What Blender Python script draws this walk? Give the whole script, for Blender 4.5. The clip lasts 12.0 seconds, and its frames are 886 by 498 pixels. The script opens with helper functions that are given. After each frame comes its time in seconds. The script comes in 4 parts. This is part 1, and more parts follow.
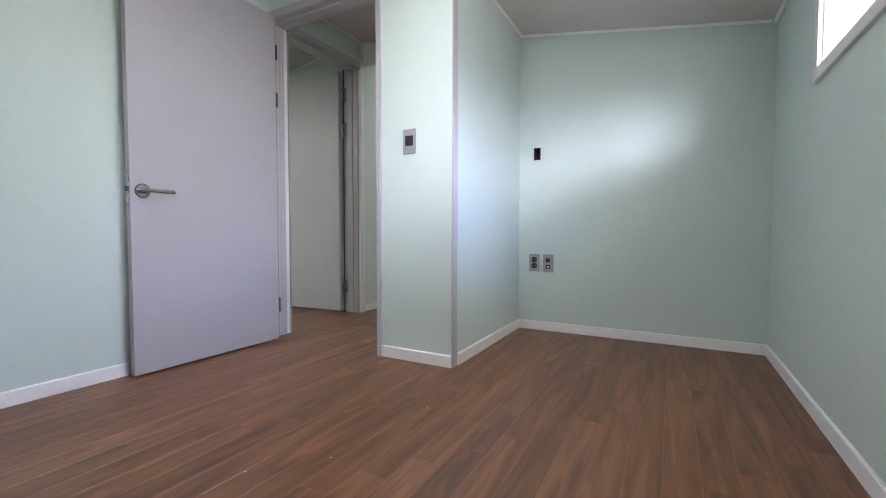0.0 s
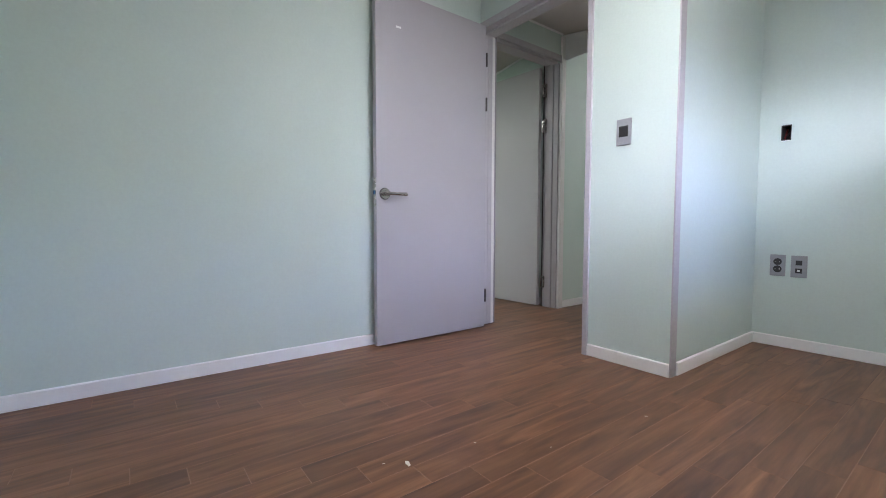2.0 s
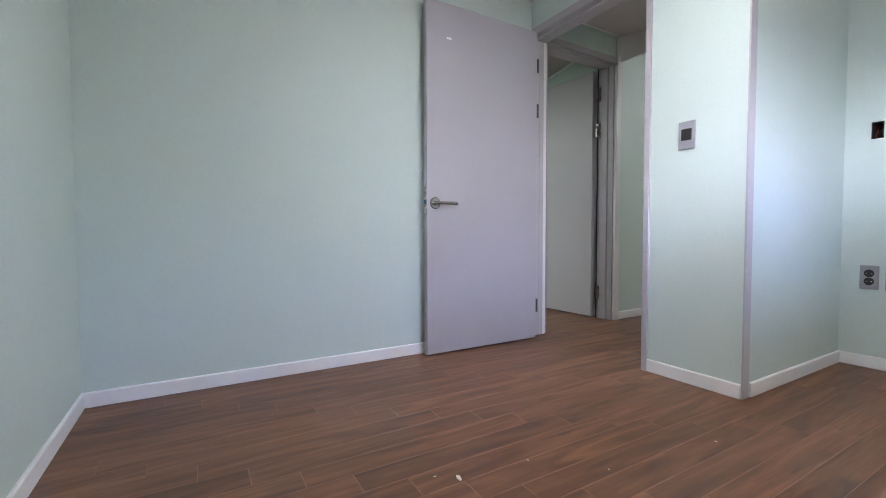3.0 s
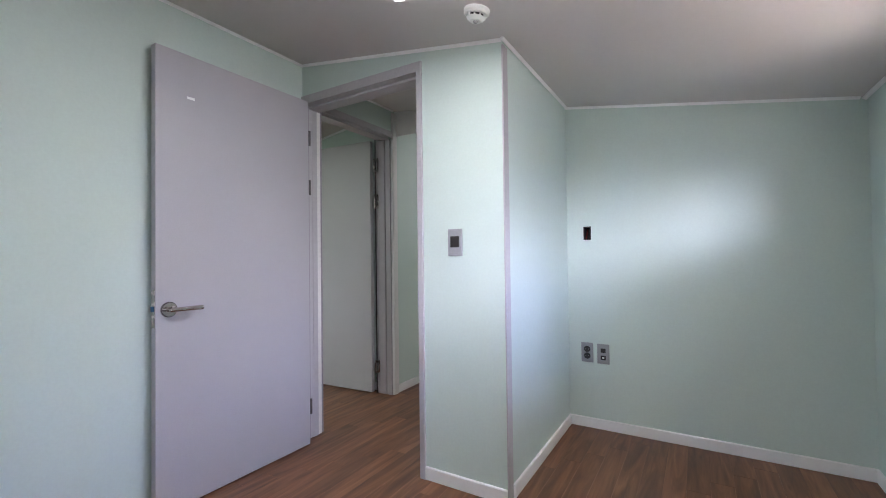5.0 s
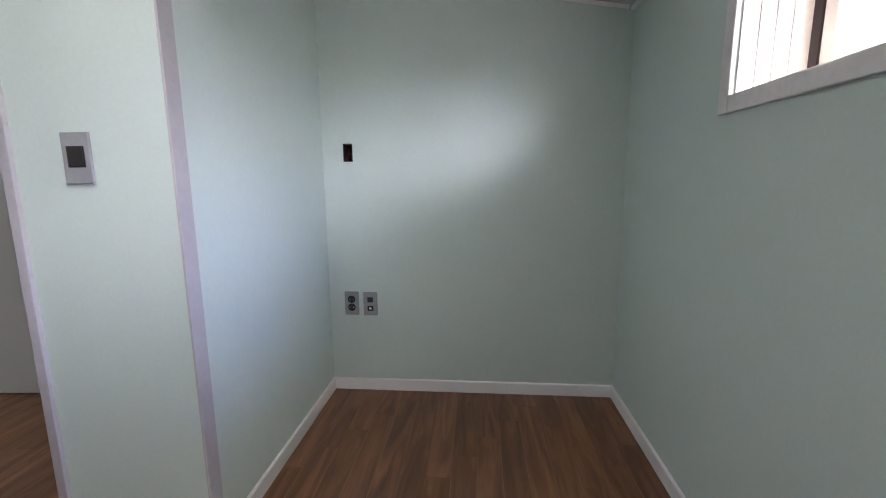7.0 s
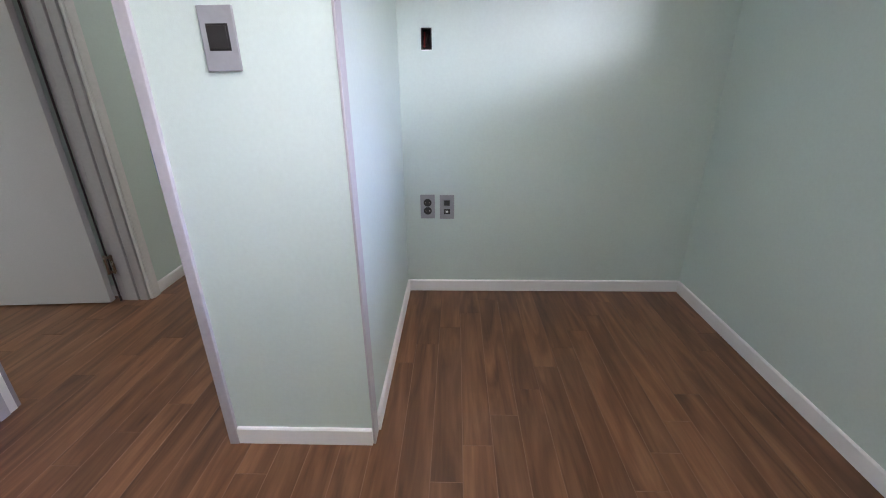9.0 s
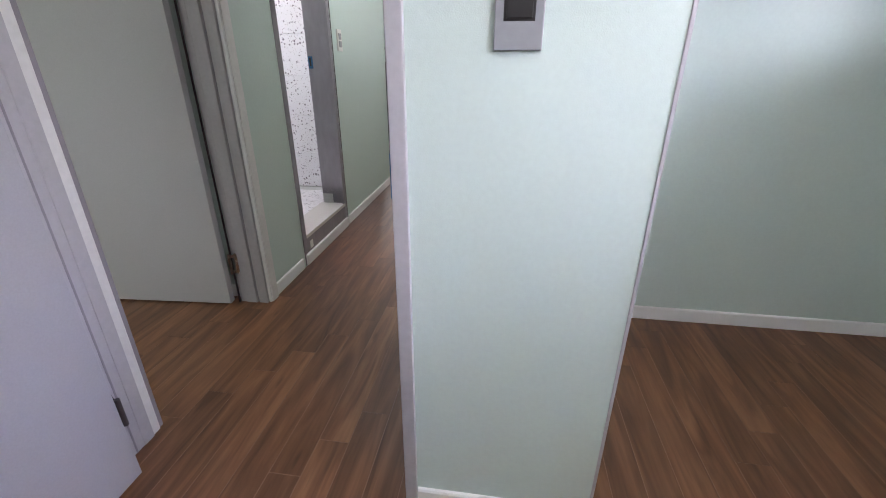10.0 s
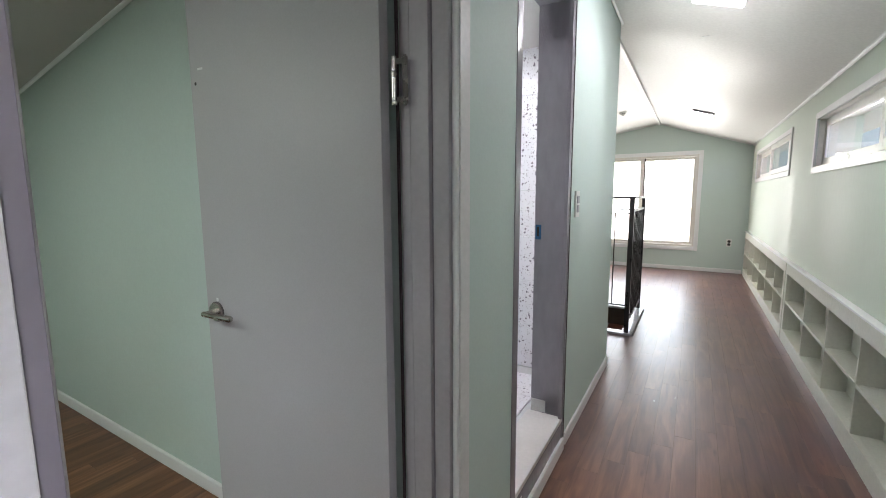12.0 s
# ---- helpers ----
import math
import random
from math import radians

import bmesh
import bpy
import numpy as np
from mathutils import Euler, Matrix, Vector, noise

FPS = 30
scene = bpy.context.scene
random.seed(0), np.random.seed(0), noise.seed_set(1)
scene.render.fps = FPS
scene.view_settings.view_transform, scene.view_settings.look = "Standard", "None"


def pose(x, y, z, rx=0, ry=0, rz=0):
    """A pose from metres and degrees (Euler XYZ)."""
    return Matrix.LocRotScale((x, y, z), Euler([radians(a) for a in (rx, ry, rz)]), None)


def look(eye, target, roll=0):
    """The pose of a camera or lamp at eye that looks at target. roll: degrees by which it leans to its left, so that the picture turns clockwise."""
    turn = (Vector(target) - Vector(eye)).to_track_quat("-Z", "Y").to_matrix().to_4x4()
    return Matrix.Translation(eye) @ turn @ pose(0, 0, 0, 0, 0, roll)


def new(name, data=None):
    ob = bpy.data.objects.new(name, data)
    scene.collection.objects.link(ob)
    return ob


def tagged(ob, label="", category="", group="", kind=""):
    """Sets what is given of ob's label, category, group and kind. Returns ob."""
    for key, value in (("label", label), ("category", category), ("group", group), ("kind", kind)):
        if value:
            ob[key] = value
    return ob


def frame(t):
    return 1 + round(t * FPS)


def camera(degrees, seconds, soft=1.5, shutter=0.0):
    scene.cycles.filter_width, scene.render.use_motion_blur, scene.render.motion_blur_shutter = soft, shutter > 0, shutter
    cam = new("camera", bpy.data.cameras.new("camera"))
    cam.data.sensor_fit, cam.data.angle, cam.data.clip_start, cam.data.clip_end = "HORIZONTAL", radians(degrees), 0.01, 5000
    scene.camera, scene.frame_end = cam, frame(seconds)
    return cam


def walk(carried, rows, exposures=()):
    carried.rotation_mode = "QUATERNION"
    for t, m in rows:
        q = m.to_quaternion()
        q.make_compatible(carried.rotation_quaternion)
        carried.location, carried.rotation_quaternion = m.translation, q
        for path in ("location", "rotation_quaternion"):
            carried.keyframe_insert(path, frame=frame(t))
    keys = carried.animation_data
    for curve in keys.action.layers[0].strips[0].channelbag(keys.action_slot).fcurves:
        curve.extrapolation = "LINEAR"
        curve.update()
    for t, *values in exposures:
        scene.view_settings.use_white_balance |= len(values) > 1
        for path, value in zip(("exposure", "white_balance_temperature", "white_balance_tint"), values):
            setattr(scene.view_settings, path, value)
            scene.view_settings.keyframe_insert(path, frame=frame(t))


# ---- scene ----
cam = camera(92.9, 12.0, soft=1.0)
EXPOSURE = 2.96

PATH = [
    (0, (0.363, -0.124, 0.677), (-0.592, 1.631, 0.595), 0.1),
    (0.5, (0.343, -0.148, 0.687), (-0.819, 1.477, 0.588), 0.0),
    (1, (0.314, -0.172, 0.683), (-1.010, 1.323, 0.577), 0.1),
    (1.5, (0.317, -0.194, 0.677), (-1.136, 1.177, 0.579), -0.1),
    (2, (0.294, -0.231, 0.683), (-1.302, 0.969, 0.575), 0.1),
    (2.5, (0.304, -0.253, 0.689), (-1.405, 0.78, 0.58), 0.0),
    (4.3, (0.169, -0.092, 0.826), (-1.527, 0.967, 0.849), -0.7),
    (4.5, (0.165, -0.072, 0.884), (-1.379, 1.199, 0.892), -0.3),
    (5, (0.139, 0.003, 1.074), (-0.9, 1.712, 1.109), -0.7),
    (5.5, (0.154, 0.09, 1.172), (-0.469, 1.99, 1.218), -0.9),
    (6, (0.147, 0.286, 1.144), (-0.249, 2.246, 1.138), -0.8),
    (6.5, (0.132, 0.573, 1.113), (-0.112, 2.553, 0.971), -0.6),
    (7, (0.163, 0.714, 1.078), (-0.002, 2.68, 0.752), -0.5),
    (7.2, (0.179, 0.739, 1.06), (0.034, 2.688, 0.638), -0.6),
    (9, (-0.331, 0.73, 1.063), (-0.392, 2.578, 0.3), -0.6),
    (9.5, (-0.601, 0.837, 1.044), (-0.681, 2.68, 0.272), -0.4),
    (10, (-0.841, 0.977, 1.053), (-1.097, 2.793, 0.256), 0.2),
    (10.5, (-1.043, 1.13, 1.101), (-1.409, 2.93, 0.31), 0.6),
    (11, (-1.167, 1.332, 1.144), (-1.665, 3.146, 0.467), 0.2),
    (11.5, (-1.279, 1.531, 1.182), (-2.017, 3.325, 0.693), -0.3),
    (12, (-1.424, 1.735, 1.243), (-2.438, 3.441, 0.993), -0.3),
]
walk(cam, [(t, look(eye, target, roll)) for t, eye, target, roll in PATH],
     exposures=[(0, EXPOSURE, 6500, 10), (2.5, EXPOSURE - 0.05, 6400, 11), (4.7, EXPOSURE - 0.05, 6350, 12), (6, EXPOSURE - 0.62, 6700, 12), (7, EXPOSURE - 0.62, 6750, 12), (9.5, EXPOSURE - 0.1, 6600, 12), (11, EXPOSURE - 0.5, 6500, 12), (12, EXPOSURE - 0.15, 6450, 10)])

# ---- world, sun, light ----
SUN_ELEVATION, SUN_AZIMUTH = 52.0, 118.0   # degrees; azimuth clockwise from +y
world = bpy.data.worlds.new("sky")
scene.world = world
world.use_nodes = True
wn = world.node_tree.nodes
wn.clear()
sky = wn.new("ShaderNodeTexSky")
sky.sky_type, sky.sun_disc = "NISHITA", False
sky.sun_elevation, sky.sun_rotation = radians(SUN_ELEVATION), radians(SUN_AZIMUTH)
sky.air_density, sky.dust_density, sky.ozone_density = 1.0, 1.6, 1.0
bg, wo = wn.new("ShaderNodeBackground"), wn.new("ShaderNodeOutputWorld")
bg.inputs["Strength"].default_value = 0.15
world.node_tree.links.new(sky.outputs[0], bg.inputs[0])
world.node_tree.links.new(bg.outputs[0], wo.inputs[0])
sun = new("sun", bpy.data.lights.new("sun", "SUN"))
sun.data.energy, sun.data.angle, sun.data.color = 2.0, radians(0.5), (1.0, 0.94, 0.86)
sa, se = radians(SUN_AZIMUTH), radians(SUN_ELEVATION)
sun.matrix_world = look((math.sin(sa) * math.cos(se) * 50, math.cos(sa) * math.cos(se) * 50, math.sin(se) * 50), (0, 0, 0))
ROOM_LAMP, HALL_LAMP, BATH_FILL, SIDE_FILL = 2.0, 3.0, 9.0, 4.0
EAST_SKY = 8.5
DAYLIGHT, SKYLIGHT, GROUND_LIGHT, END_DAYLIGHT = 0.11, 9.8, 3.5, 7.8
for y in (-0.05, 0.62, 1.29):
    lamp = new("window_daylight", bpy.data.lights.new("window_daylight", "AREA"))
    lamp.data.shape, lamp.data.size, lamp.data.size_y = "RECTANGLE", 0.72, 0.40
    lamp.data.energy, lamp.data.color, lamp.data.spread = DAYLIGHT, (0.97, 0.93, 0.97), radians(95)
    lamp.matrix_world = look((1.27, y, 1.50), (1.27 - 0.80, y + 0.46, 1.50 - 0.46))
lamp = new("window_skylight", bpy.data.lights.new("window_skylight", "AREA"))
lamp.data.shape, lamp.data.size, lamp.data.size_y = "RECTANGLE", 1.2, 0.5
lamp.data.energy, lamp.data.color, lamp.data.spread = SKYLIGHT, (0.81, 0.80, 1.0), radians(120)
lamp.matrix_world = look((2.50, -0.90, 1.85), (0.83, 0.90, 1.47))
lamp = new("east_skylight", bpy.data.lights.new("east_skylight", "AREA"))
lamp.data.shape, lamp.data.size, lamp.data.size_y = "RECTANGLE", 1.4, 0.8
lamp.data.energy, lamp.data.color, lamp.data.spread = EAST_SKY, (0.36, 0.47, 1.0), radians(120)
lamp.matrix_world = look((3.0, 1.0, 2.45), (-0.58, 2.25, 0.75))
lamp = new("ground_bounce", bpy.data.lights.new("ground_bounce", "AREA"))
lamp.data.shape, lamp.data.size, lamp.data.size_y = "RECTANGLE", 2.0, 0.5
lamp.data.energy, lamp.data.color, lamp.data.spread = GROUND_LIGHT, (1.0, 0.80, 0.74), radians(110)
lamp.matrix_world = look((1.75, 0.8, 0.85), (0.83, 0.8, 1.50))
lamp = new("window_daylight", bpy.data.lights.new("window_daylight", "AREA"))
lamp.data.shape, lamp.data.size, lamp.data.size_y = "RECTANGLE", 1.66, 1.42
lamp.data.energy, lamp.data.color = END_DAYLIGHT, (1.0, 0.95, 0.88)
lamp.matrix_world = look((-2.26, 9.95, 1.14), (-2.26, 5.0, 1.14))


# ---- materials ----
def nodes_of(name):
    m = bpy.data.materials.new(name)
    m.use_nodes = True
    nt = m.node_tree
    return m, nt.nodes, nt.links, nt.nodes["Principled BSDF"]


def surface(name, base, rough=0.6, metal=0.0, var=0.06, scale=3.0, fine=0.04, fine_scale=60.0,
            bump=0.1, bump_scale=250.0, depth=0.001, coat=0.0, rough_var=0.08, stretch=(1, 1, 1)):
    """A plain painted, papered or plastic surface with broad and fine unevenness."""
    m, n, l, p = nodes_of(name)
    geo = n.new("ShaderNodeNewGeometry")
    mp = n.new("ShaderNodeMapping")
    mp.inputs["Scale"].default_value = stretch
    l.new(geo.outputs["Position"], mp.inputs["Vector"])
    a, b, c = (n.new("ShaderNodeTexNoise") for _ in range(3))
    a.inputs["Scale"].default_value, a.inputs["Detail"].default_value = scale, 4
    b.inputs["Scale"].default_value, b.inputs["Detail"].default_value = fine_scale, 3
    c.inputs["Scale"].default_value, c.inputs["Detail"].default_value = bump_scale, 2
    for t in (a, b, c):
        l.new(mp.outputs[0], t.inputs["Vector"])
    ra, rb = n.new("ShaderNodeMapRange"), n.new("ShaderNodeMapRange")
    ra.inputs[1].default_value, ra.inputs[2].default_value = 0.3, 0.7
    ra.inputs[3].default_value, ra.inputs[4].default_value = 1 - var, 1 + var
    rb.inputs[1].default_value, rb.inputs[2].default_value = 0.3, 0.7
    rb.inputs[3].default_value, rb.inputs[4].default_value = 1 - fine, 1 + fine
    l.new(a.outputs[0], ra.inputs[0])
    l.new(b.outputs[0], rb.inputs[0])
    mul = n.new("ShaderNodeMath")
    mul.operation = "MULTIPLY"
    l.new(ra.outputs[0], mul.inputs[0])
    l.new(rb.outputs[0], mul.inputs[1])
    sc = n.new("ShaderNodeVectorMath")
    sc.operation = "SCALE"
    sc.inputs[0].default_value = base
    l.new(mul.outputs[0], sc.inputs["Scale"])
    l.new(sc.outputs[0], p.inputs["Base Color"])
    rr = n.new("ShaderNodeMapRange")
    rr.inputs[1].default_value, rr.inputs[2].default_value = 0.3, 0.7
    rr.inputs[3].default_value, rr.inputs[4].default_value = max(0.02, rough - rough_var), min(1, rough + rough_var)
    l.new(a.outputs[0], rr.inputs[0])
    l.new(rr.outputs[0], p.inputs["Roughness"])
    bp = n.new("ShaderNodeBump")
    bp.inputs["Strength"].default_value, bp.inputs["Distance"].default_value = bump, depth
    l.new(c.outputs[0], bp.inputs["Height"])
    l.new(bp.outputs[0], p.inputs["Normal"])
    p.inputs["Metallic"].default_value = metal
    p.inputs["Coat Weight"].default_value = coat
    return m


def wood_floor():
    """Laminate boards: long brown grain, each board with a tone and figure of its own."""
    m, n, l, p = nodes_of("laminate_walnut")
    tc, oi = n.new("ShaderNodeTexCoord"), n.new("ShaderNodeObjectInfo")
    off = n.new("ShaderNodeVectorMath")
    off.operation = "MULTIPLY_ADD"
    off.inputs[1].default_value, off.inputs[2].default_value = (37.0, 91.0, 13.0), (0, 0, 0)
    comb = n.new("ShaderNodeCombineXYZ")
    for i in range(3):
        l.new(oi.outputs["Random"], comb.inputs[i])
    l.new(comb.outputs[0], off.inputs[0])
    add = n.new("ShaderNodeVectorMath")
    l.new(tc.outputs["Object"], add.inputs[0])
    l.new(off.outputs[0], add.inputs[1])
    mp, mq = n.new("ShaderNodeMapping"), n.new("ShaderNodeMapping")
    mp.inputs["Scale"].default_value = (15, 1.6, 1)
    mq.inputs["Scale"].default_value = (120, 7, 1)
    l.new(add.outputs[0], mp.inputs[0])
    l.new(add.outputs[0], mq.inputs[0])
    a, b = n.new("ShaderNodeTexNoise"), n.new("ShaderNodeTexNoise")
    a.inputs["Scale"].default_value, a.inputs["Detail"].default_value, a.inputs["Distortion"].default_value = 1.0, 5, 1.5
    b.inputs["Scale"].default_value, b.inputs["Detail"].default_value = 1.0, 4
    l.new(mp.outputs[0], a.inputs["Vector"])
    l.new(mq.outputs[0], b.inputs["Vector"])
    ramp = n.new("ShaderNodeValToRGB")
    e = ramp.color_ramp.elements
    e[0].position, e[0].color = 0.28, (*FLOOR_DARK, 1)
    e[1].position, e[1].color = 0.72, (*FLOOR_LIGHT, 1)
    mid = e.new(0.5)
    mid.color = (*FLOOR_MID, 1)
    l.new(a.outputs[0], ramp.inputs[0])
    fine = n.new("ShaderNodeMapRange")
    fine.inputs[1].default_value, fine.inputs[2].default_value = 0.3, 0.7
    fine.inputs[3].default_value, fine.inputs[4].default_value = 0.88, 1.1
    l.new(b.outputs[0], fine.inputs[0])
    tone = n.new("ShaderNodeMapRange")
    tone.inputs[3].default_value, tone.inputs[4].default_value = 0.80, 1.20
    l.new(oi.outputs["Random"], tone.inputs[0])
    # knots
    kn = n.new("ShaderNodeTexVoronoi")
    mk = n.new("ShaderNodeMapping")
    mk.inputs["Scale"].default_value = (14, 3.2, 1)
    l.new(add.outputs[0], mk.inputs[0])
    l.new(mk.outputs[0], kn.inputs["Vector"])
    kn.inputs["Scale"].default_value = 1.0
    kr = n.new("ShaderNodeMapRange")
    kr.inputs[1].default_value, kr.inputs[2].default_value = 0.03, 0.13
    kr.inputs[3].default_value, kr.inputs[4].default_value = 0.62, 1.0
    l.new(kn.outputs["Distance"], kr.inputs[0])
    prod = n.new("ShaderNodeMath")
    prod.operation = "MULTIPLY"
    l.new(fine.outputs[0], prod.inputs[0])
    l.new(tone.outputs[0], prod.inputs[1])
    prod2 = n.new("ShaderNodeMath")
    prod2.operation = "MULTIPLY"
    l.new(prod.outputs[0], prod2.inputs[0])
    l.new(kr.outputs[0], prod2.inputs[1])
    sc = n.new("ShaderNodeVectorMath")
    sc.operation = "SCALE"
    l.new(ramp.outputs[0], sc.inputs[0])
    l.new(prod2.outputs[0], sc.inputs["Scale"])
    # smears of dust left from the works change the gloss
    geo = n.new("ShaderNodeNewGeometry")
    d = n.new("ShaderNodeTexNoise")
    d.inputs["Scale"].default_value, d.inputs["Detail"].default_value, d.inputs["Distortion"].default_value = 2.2, 4, 0.1
    l.new(geo.outputs["Position"], d.inputs["Vector"])
    dm = n.new("ShaderNodeMapRange")
    dm.inputs[1].default_value, dm.inputs[2].default_value = 0.35, 0.75
    dm.inputs[3].default_value, dm.inputs[4].default_value = 0.40, 0.75
    l.new(d.outputs[0], dm.inputs[0])
    # In the hall, dust and mauve window sheen share one tint in the colour.
    dust_sheen = n.new("ShaderNodeMix")
    dust_sheen.data_type = "RGBA"
    dust_sheen.inputs[7].default_value = (0.165, 0.115, 0.145, 1)
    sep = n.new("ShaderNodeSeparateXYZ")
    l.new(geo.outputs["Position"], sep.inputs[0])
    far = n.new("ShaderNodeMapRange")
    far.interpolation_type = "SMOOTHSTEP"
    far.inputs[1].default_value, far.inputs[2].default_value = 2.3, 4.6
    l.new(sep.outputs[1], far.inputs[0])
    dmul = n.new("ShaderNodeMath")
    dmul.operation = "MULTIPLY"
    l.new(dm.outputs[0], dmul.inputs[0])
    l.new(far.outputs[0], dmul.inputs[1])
    l.new(dmul.outputs[0], dust_sheen.inputs[0])
    l.new(sc.outputs[0], dust_sheen.inputs[6])
    l.new(dust_sheen.outputs[2], p.inputs["Base Color"])
    rr = n.new("ShaderNodeMapRange")
    rr.inputs[1].default_value, rr.inputs[2].default_value = 0.35, 0.65
    rr.inputs[3].default_value, rr.inputs[4].default_value = 0.39, 0.42
    l.new(d.outputs[0], rr.inputs[0])
    # footprints and wiped streaks in the dust of the hall
    wipe = n.new("ShaderNodeTexNoise")
    wipe.inputs["Scale"].default_value, wipe.inputs["Detail"].default_value, wipe.inputs["Distortion"].default_value = 5.0, 2, 0.0
    l.new(geo.outputs["Position"], wipe.inputs["Vector"])
    wr = n.new("ShaderNodeMapRange")
    wr.inputs[1].default_value, wr.inputs[2].default_value = 0.3, 0.7
    wr.inputs[3].default_value, wr.inputs[4].default_value = -0.05, -0.08
    l.new(wipe.outputs[0], wr.inputs[0])
    wf = n.new("ShaderNodeMath")
    wf.operation = "MULTIPLY_ADD"
    l.new(wr.outputs[0], wf.inputs[0])
    l.new(far.outputs[0], wf.inputs[1])
    l.new(rr.outputs[0], wf.inputs[2])
    l.new(wf.outputs[0], p.inputs["Roughness"])
    bp = n.new("ShaderNodeBump")
    bp.inputs["Strength"].default_value, bp.inputs["Distance"].default_value = 0.12, 0.0006
    l.new(b.outputs[0], bp.inputs["Height"])
    l.new(bp.outputs[0], p.inputs["Normal"])
    return m


def terrazzo():
    m, n, l, p = nodes_of("terrazzo_tile")
    geo = n.new("ShaderNodeNewGeometry")
    base = (0.76, 0.73, 0.77, 1)
    last = None
    wob = n.new("ShaderNodeTexNoise")
    wob.inputs["Scale"].default_value = 120
    l.new(geo.outputs["Position"], wob.inputs["Vector"])
    wadd = n.new("ShaderNodeVectorMath")
    wadd.operation = "MULTIPLY_ADD"
    wadd.inputs[1].default_value = (0.016, 0.016, 0.016)
    l.new(wob.outputs["Color"], wadd.inputs[0])
    l.new(geo.outputs["Position"], wadd.inputs[2])
    for sc_, lo, col in ((46.0, 0.30, (0.17, 0.14, 0.18, 1)), (95.0, 0.28, (0.34, 0.28, 0.30, 1))):
        v = n.new("ShaderNodeTexVoronoi")
        v.inputs["Scale"].default_value = sc_
        l.new(wadd.outputs[0], v.inputs["Vector"])
        lt = n.new("ShaderNodeMath")
        lt.operation = "LESS_THAN"
        lt.inputs[1].default_value = lo
        l.new(v.outputs["Distance"], lt.inputs[0])
        sep = n.new("ShaderNodeSeparateColor")
        l.new(v.outputs["Color"], sep.inputs[0])
        gt = n.new("ShaderNodeMath")
        gt.operation = "GREATER_THAN"
        gt.inputs[1].default_value = 0.62
        l.new(sep.outputs[0], gt.inputs[0])
        mu = n.new("ShaderNodeMath")
        mu.operation = "MULTIPLY"
        l.new(lt.outputs[0], mu.inputs[0])
        l.new(gt.outputs[0], mu.inputs[1])
        mix = n.new("ShaderNodeMix")
        mix.data_type = "RGBA"
        mix.inputs[7].default_value = col
        if last is None:
            mix.inputs[6].default_value = base
        else:
            l.new(last.outputs[2], mix.inputs[6])
        l.new(mu.outputs[0], mix.inputs[0])
        last = mix
    l.new(last.outputs[2], p.inputs["Base Color"])
    p.inputs["Roughness"].default_value = 0.3
    return m


def glass(name, tint=(0.97, 0.985, 0.98), rough=0.0):
    m, n, l, p = nodes_of(name)
    p.inputs["Base Color"].default_value = (*tint, 1)
    p.inputs["Transmission Weight"].default_value = 1.0
    p.inputs["Roughness"].default_value = rough
    p.inputs["IOR"].default_value = 1.45
    return m


def glowing(name, strength, color=(0.97, 0.955, 1.0)):
    m, n, l, p = nodes_of(name)
    p.inputs["Base Color"].default_value = (0.9, 0.9, 0.9, 1)
    p.inputs["Emission Color"].default_value = (*color, 1)
    p.inputs["Emission Strength"].default_value = strength
    return m


FLOOR_DARK, FLOOR_MID, FLOOR_LIGHT = (0.096, 0.042, 0.021), (0.184, 0.082, 0.040), (0.272, 0.131, 0.067)
MINT = (0.58, 0.675, 0.63)
M_wall = surface("mint_wallpaper", MINT, 0.62, var=0.025, scale=1.3, fine=0.02, fine_scale=90, bump=0.35, bump_scale=420, depth=0.0008)
# Creamier than MINT: warm window light on this wall sits in the base colour.
M_wall_hall = surface("mint_satin_warm_light", (0.59, 0.65, 0.56), 0.62, var=0.03, scale=2.2, fine=0.02, fine_scale=90, bump=0.22, bump_scale=9,
                      depth=0.004, rough_var=0.12, stretch=(1, 1, 0.12))
# Whiter copy of the ceiling paper: the hall's brighter light is in its colour.
M_ceiling_hall = surface("lit_satin_ceiling_paper", (0.84, 0.83, 0.81), 0.48, var=0.02, scale=1.5, bump=0.3, bump_scale=350)
M_film = surface("grey_frame_under_cling_film", (0.30, 0.275, 0.31), 0.16, var=0.05, scale=5, fine=0.06, fine_scale=30, bump=0.8, bump_scale=14,
                 depth=0.006, stretch=(1, 1, 0.35))
# Greyer copy: the dimmer light on the room ceilings is put into the base.
M_ceiling = surface("dimmed_ceiling_paper", (0.58, 0.55, 0.535), 0.75, var=0.02, scale=1.5, fine=0.01, bump=0.12, bump_scale=350)
M_trim = surface("white_trim", (0.86, 0.86, 0.86), 0.42, var=0.02, scale=6, fine=0.01, bump=0.03)
M_door = surface("lilac_grey_door_film", (0.425, 0.41, 0.44), 0.45, var=0.02, scale=2, fine=0.03, fine_scale=200, bump=0.15, bump_scale=500)
# Same door film, lighter and less lilac: the lobby's light is in its colour.
M_door_lobby_lit = surface("grey_door_film", (0.49, 0.48, 0.49), 0.45, var=0.02, scale=2, fine=0.03, fine_scale=200, bump=0.15, bump_scale=500)
M_frame = surface("lilac_grey_frame_film", (0.45, 0.43, 0.455), 0.45, var=0.03, scale=4, bump=0.1)
M_frame_white = surface("pale_casing", (0.74, 0.725, 0.715), 0.42, var=0.03, scale=5, bump=0.1)
# Darker frame film: shade on stop, casing edge and groove put in colour.
M_frame_grey = surface("grey_shaded_frame", (0.27, 0.245, 0.275), 0.42, var=0.03, scale=5, fine=0.03, fine_scale=40, bump=0.15, bump_scale=60, depth=0.002)
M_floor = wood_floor()
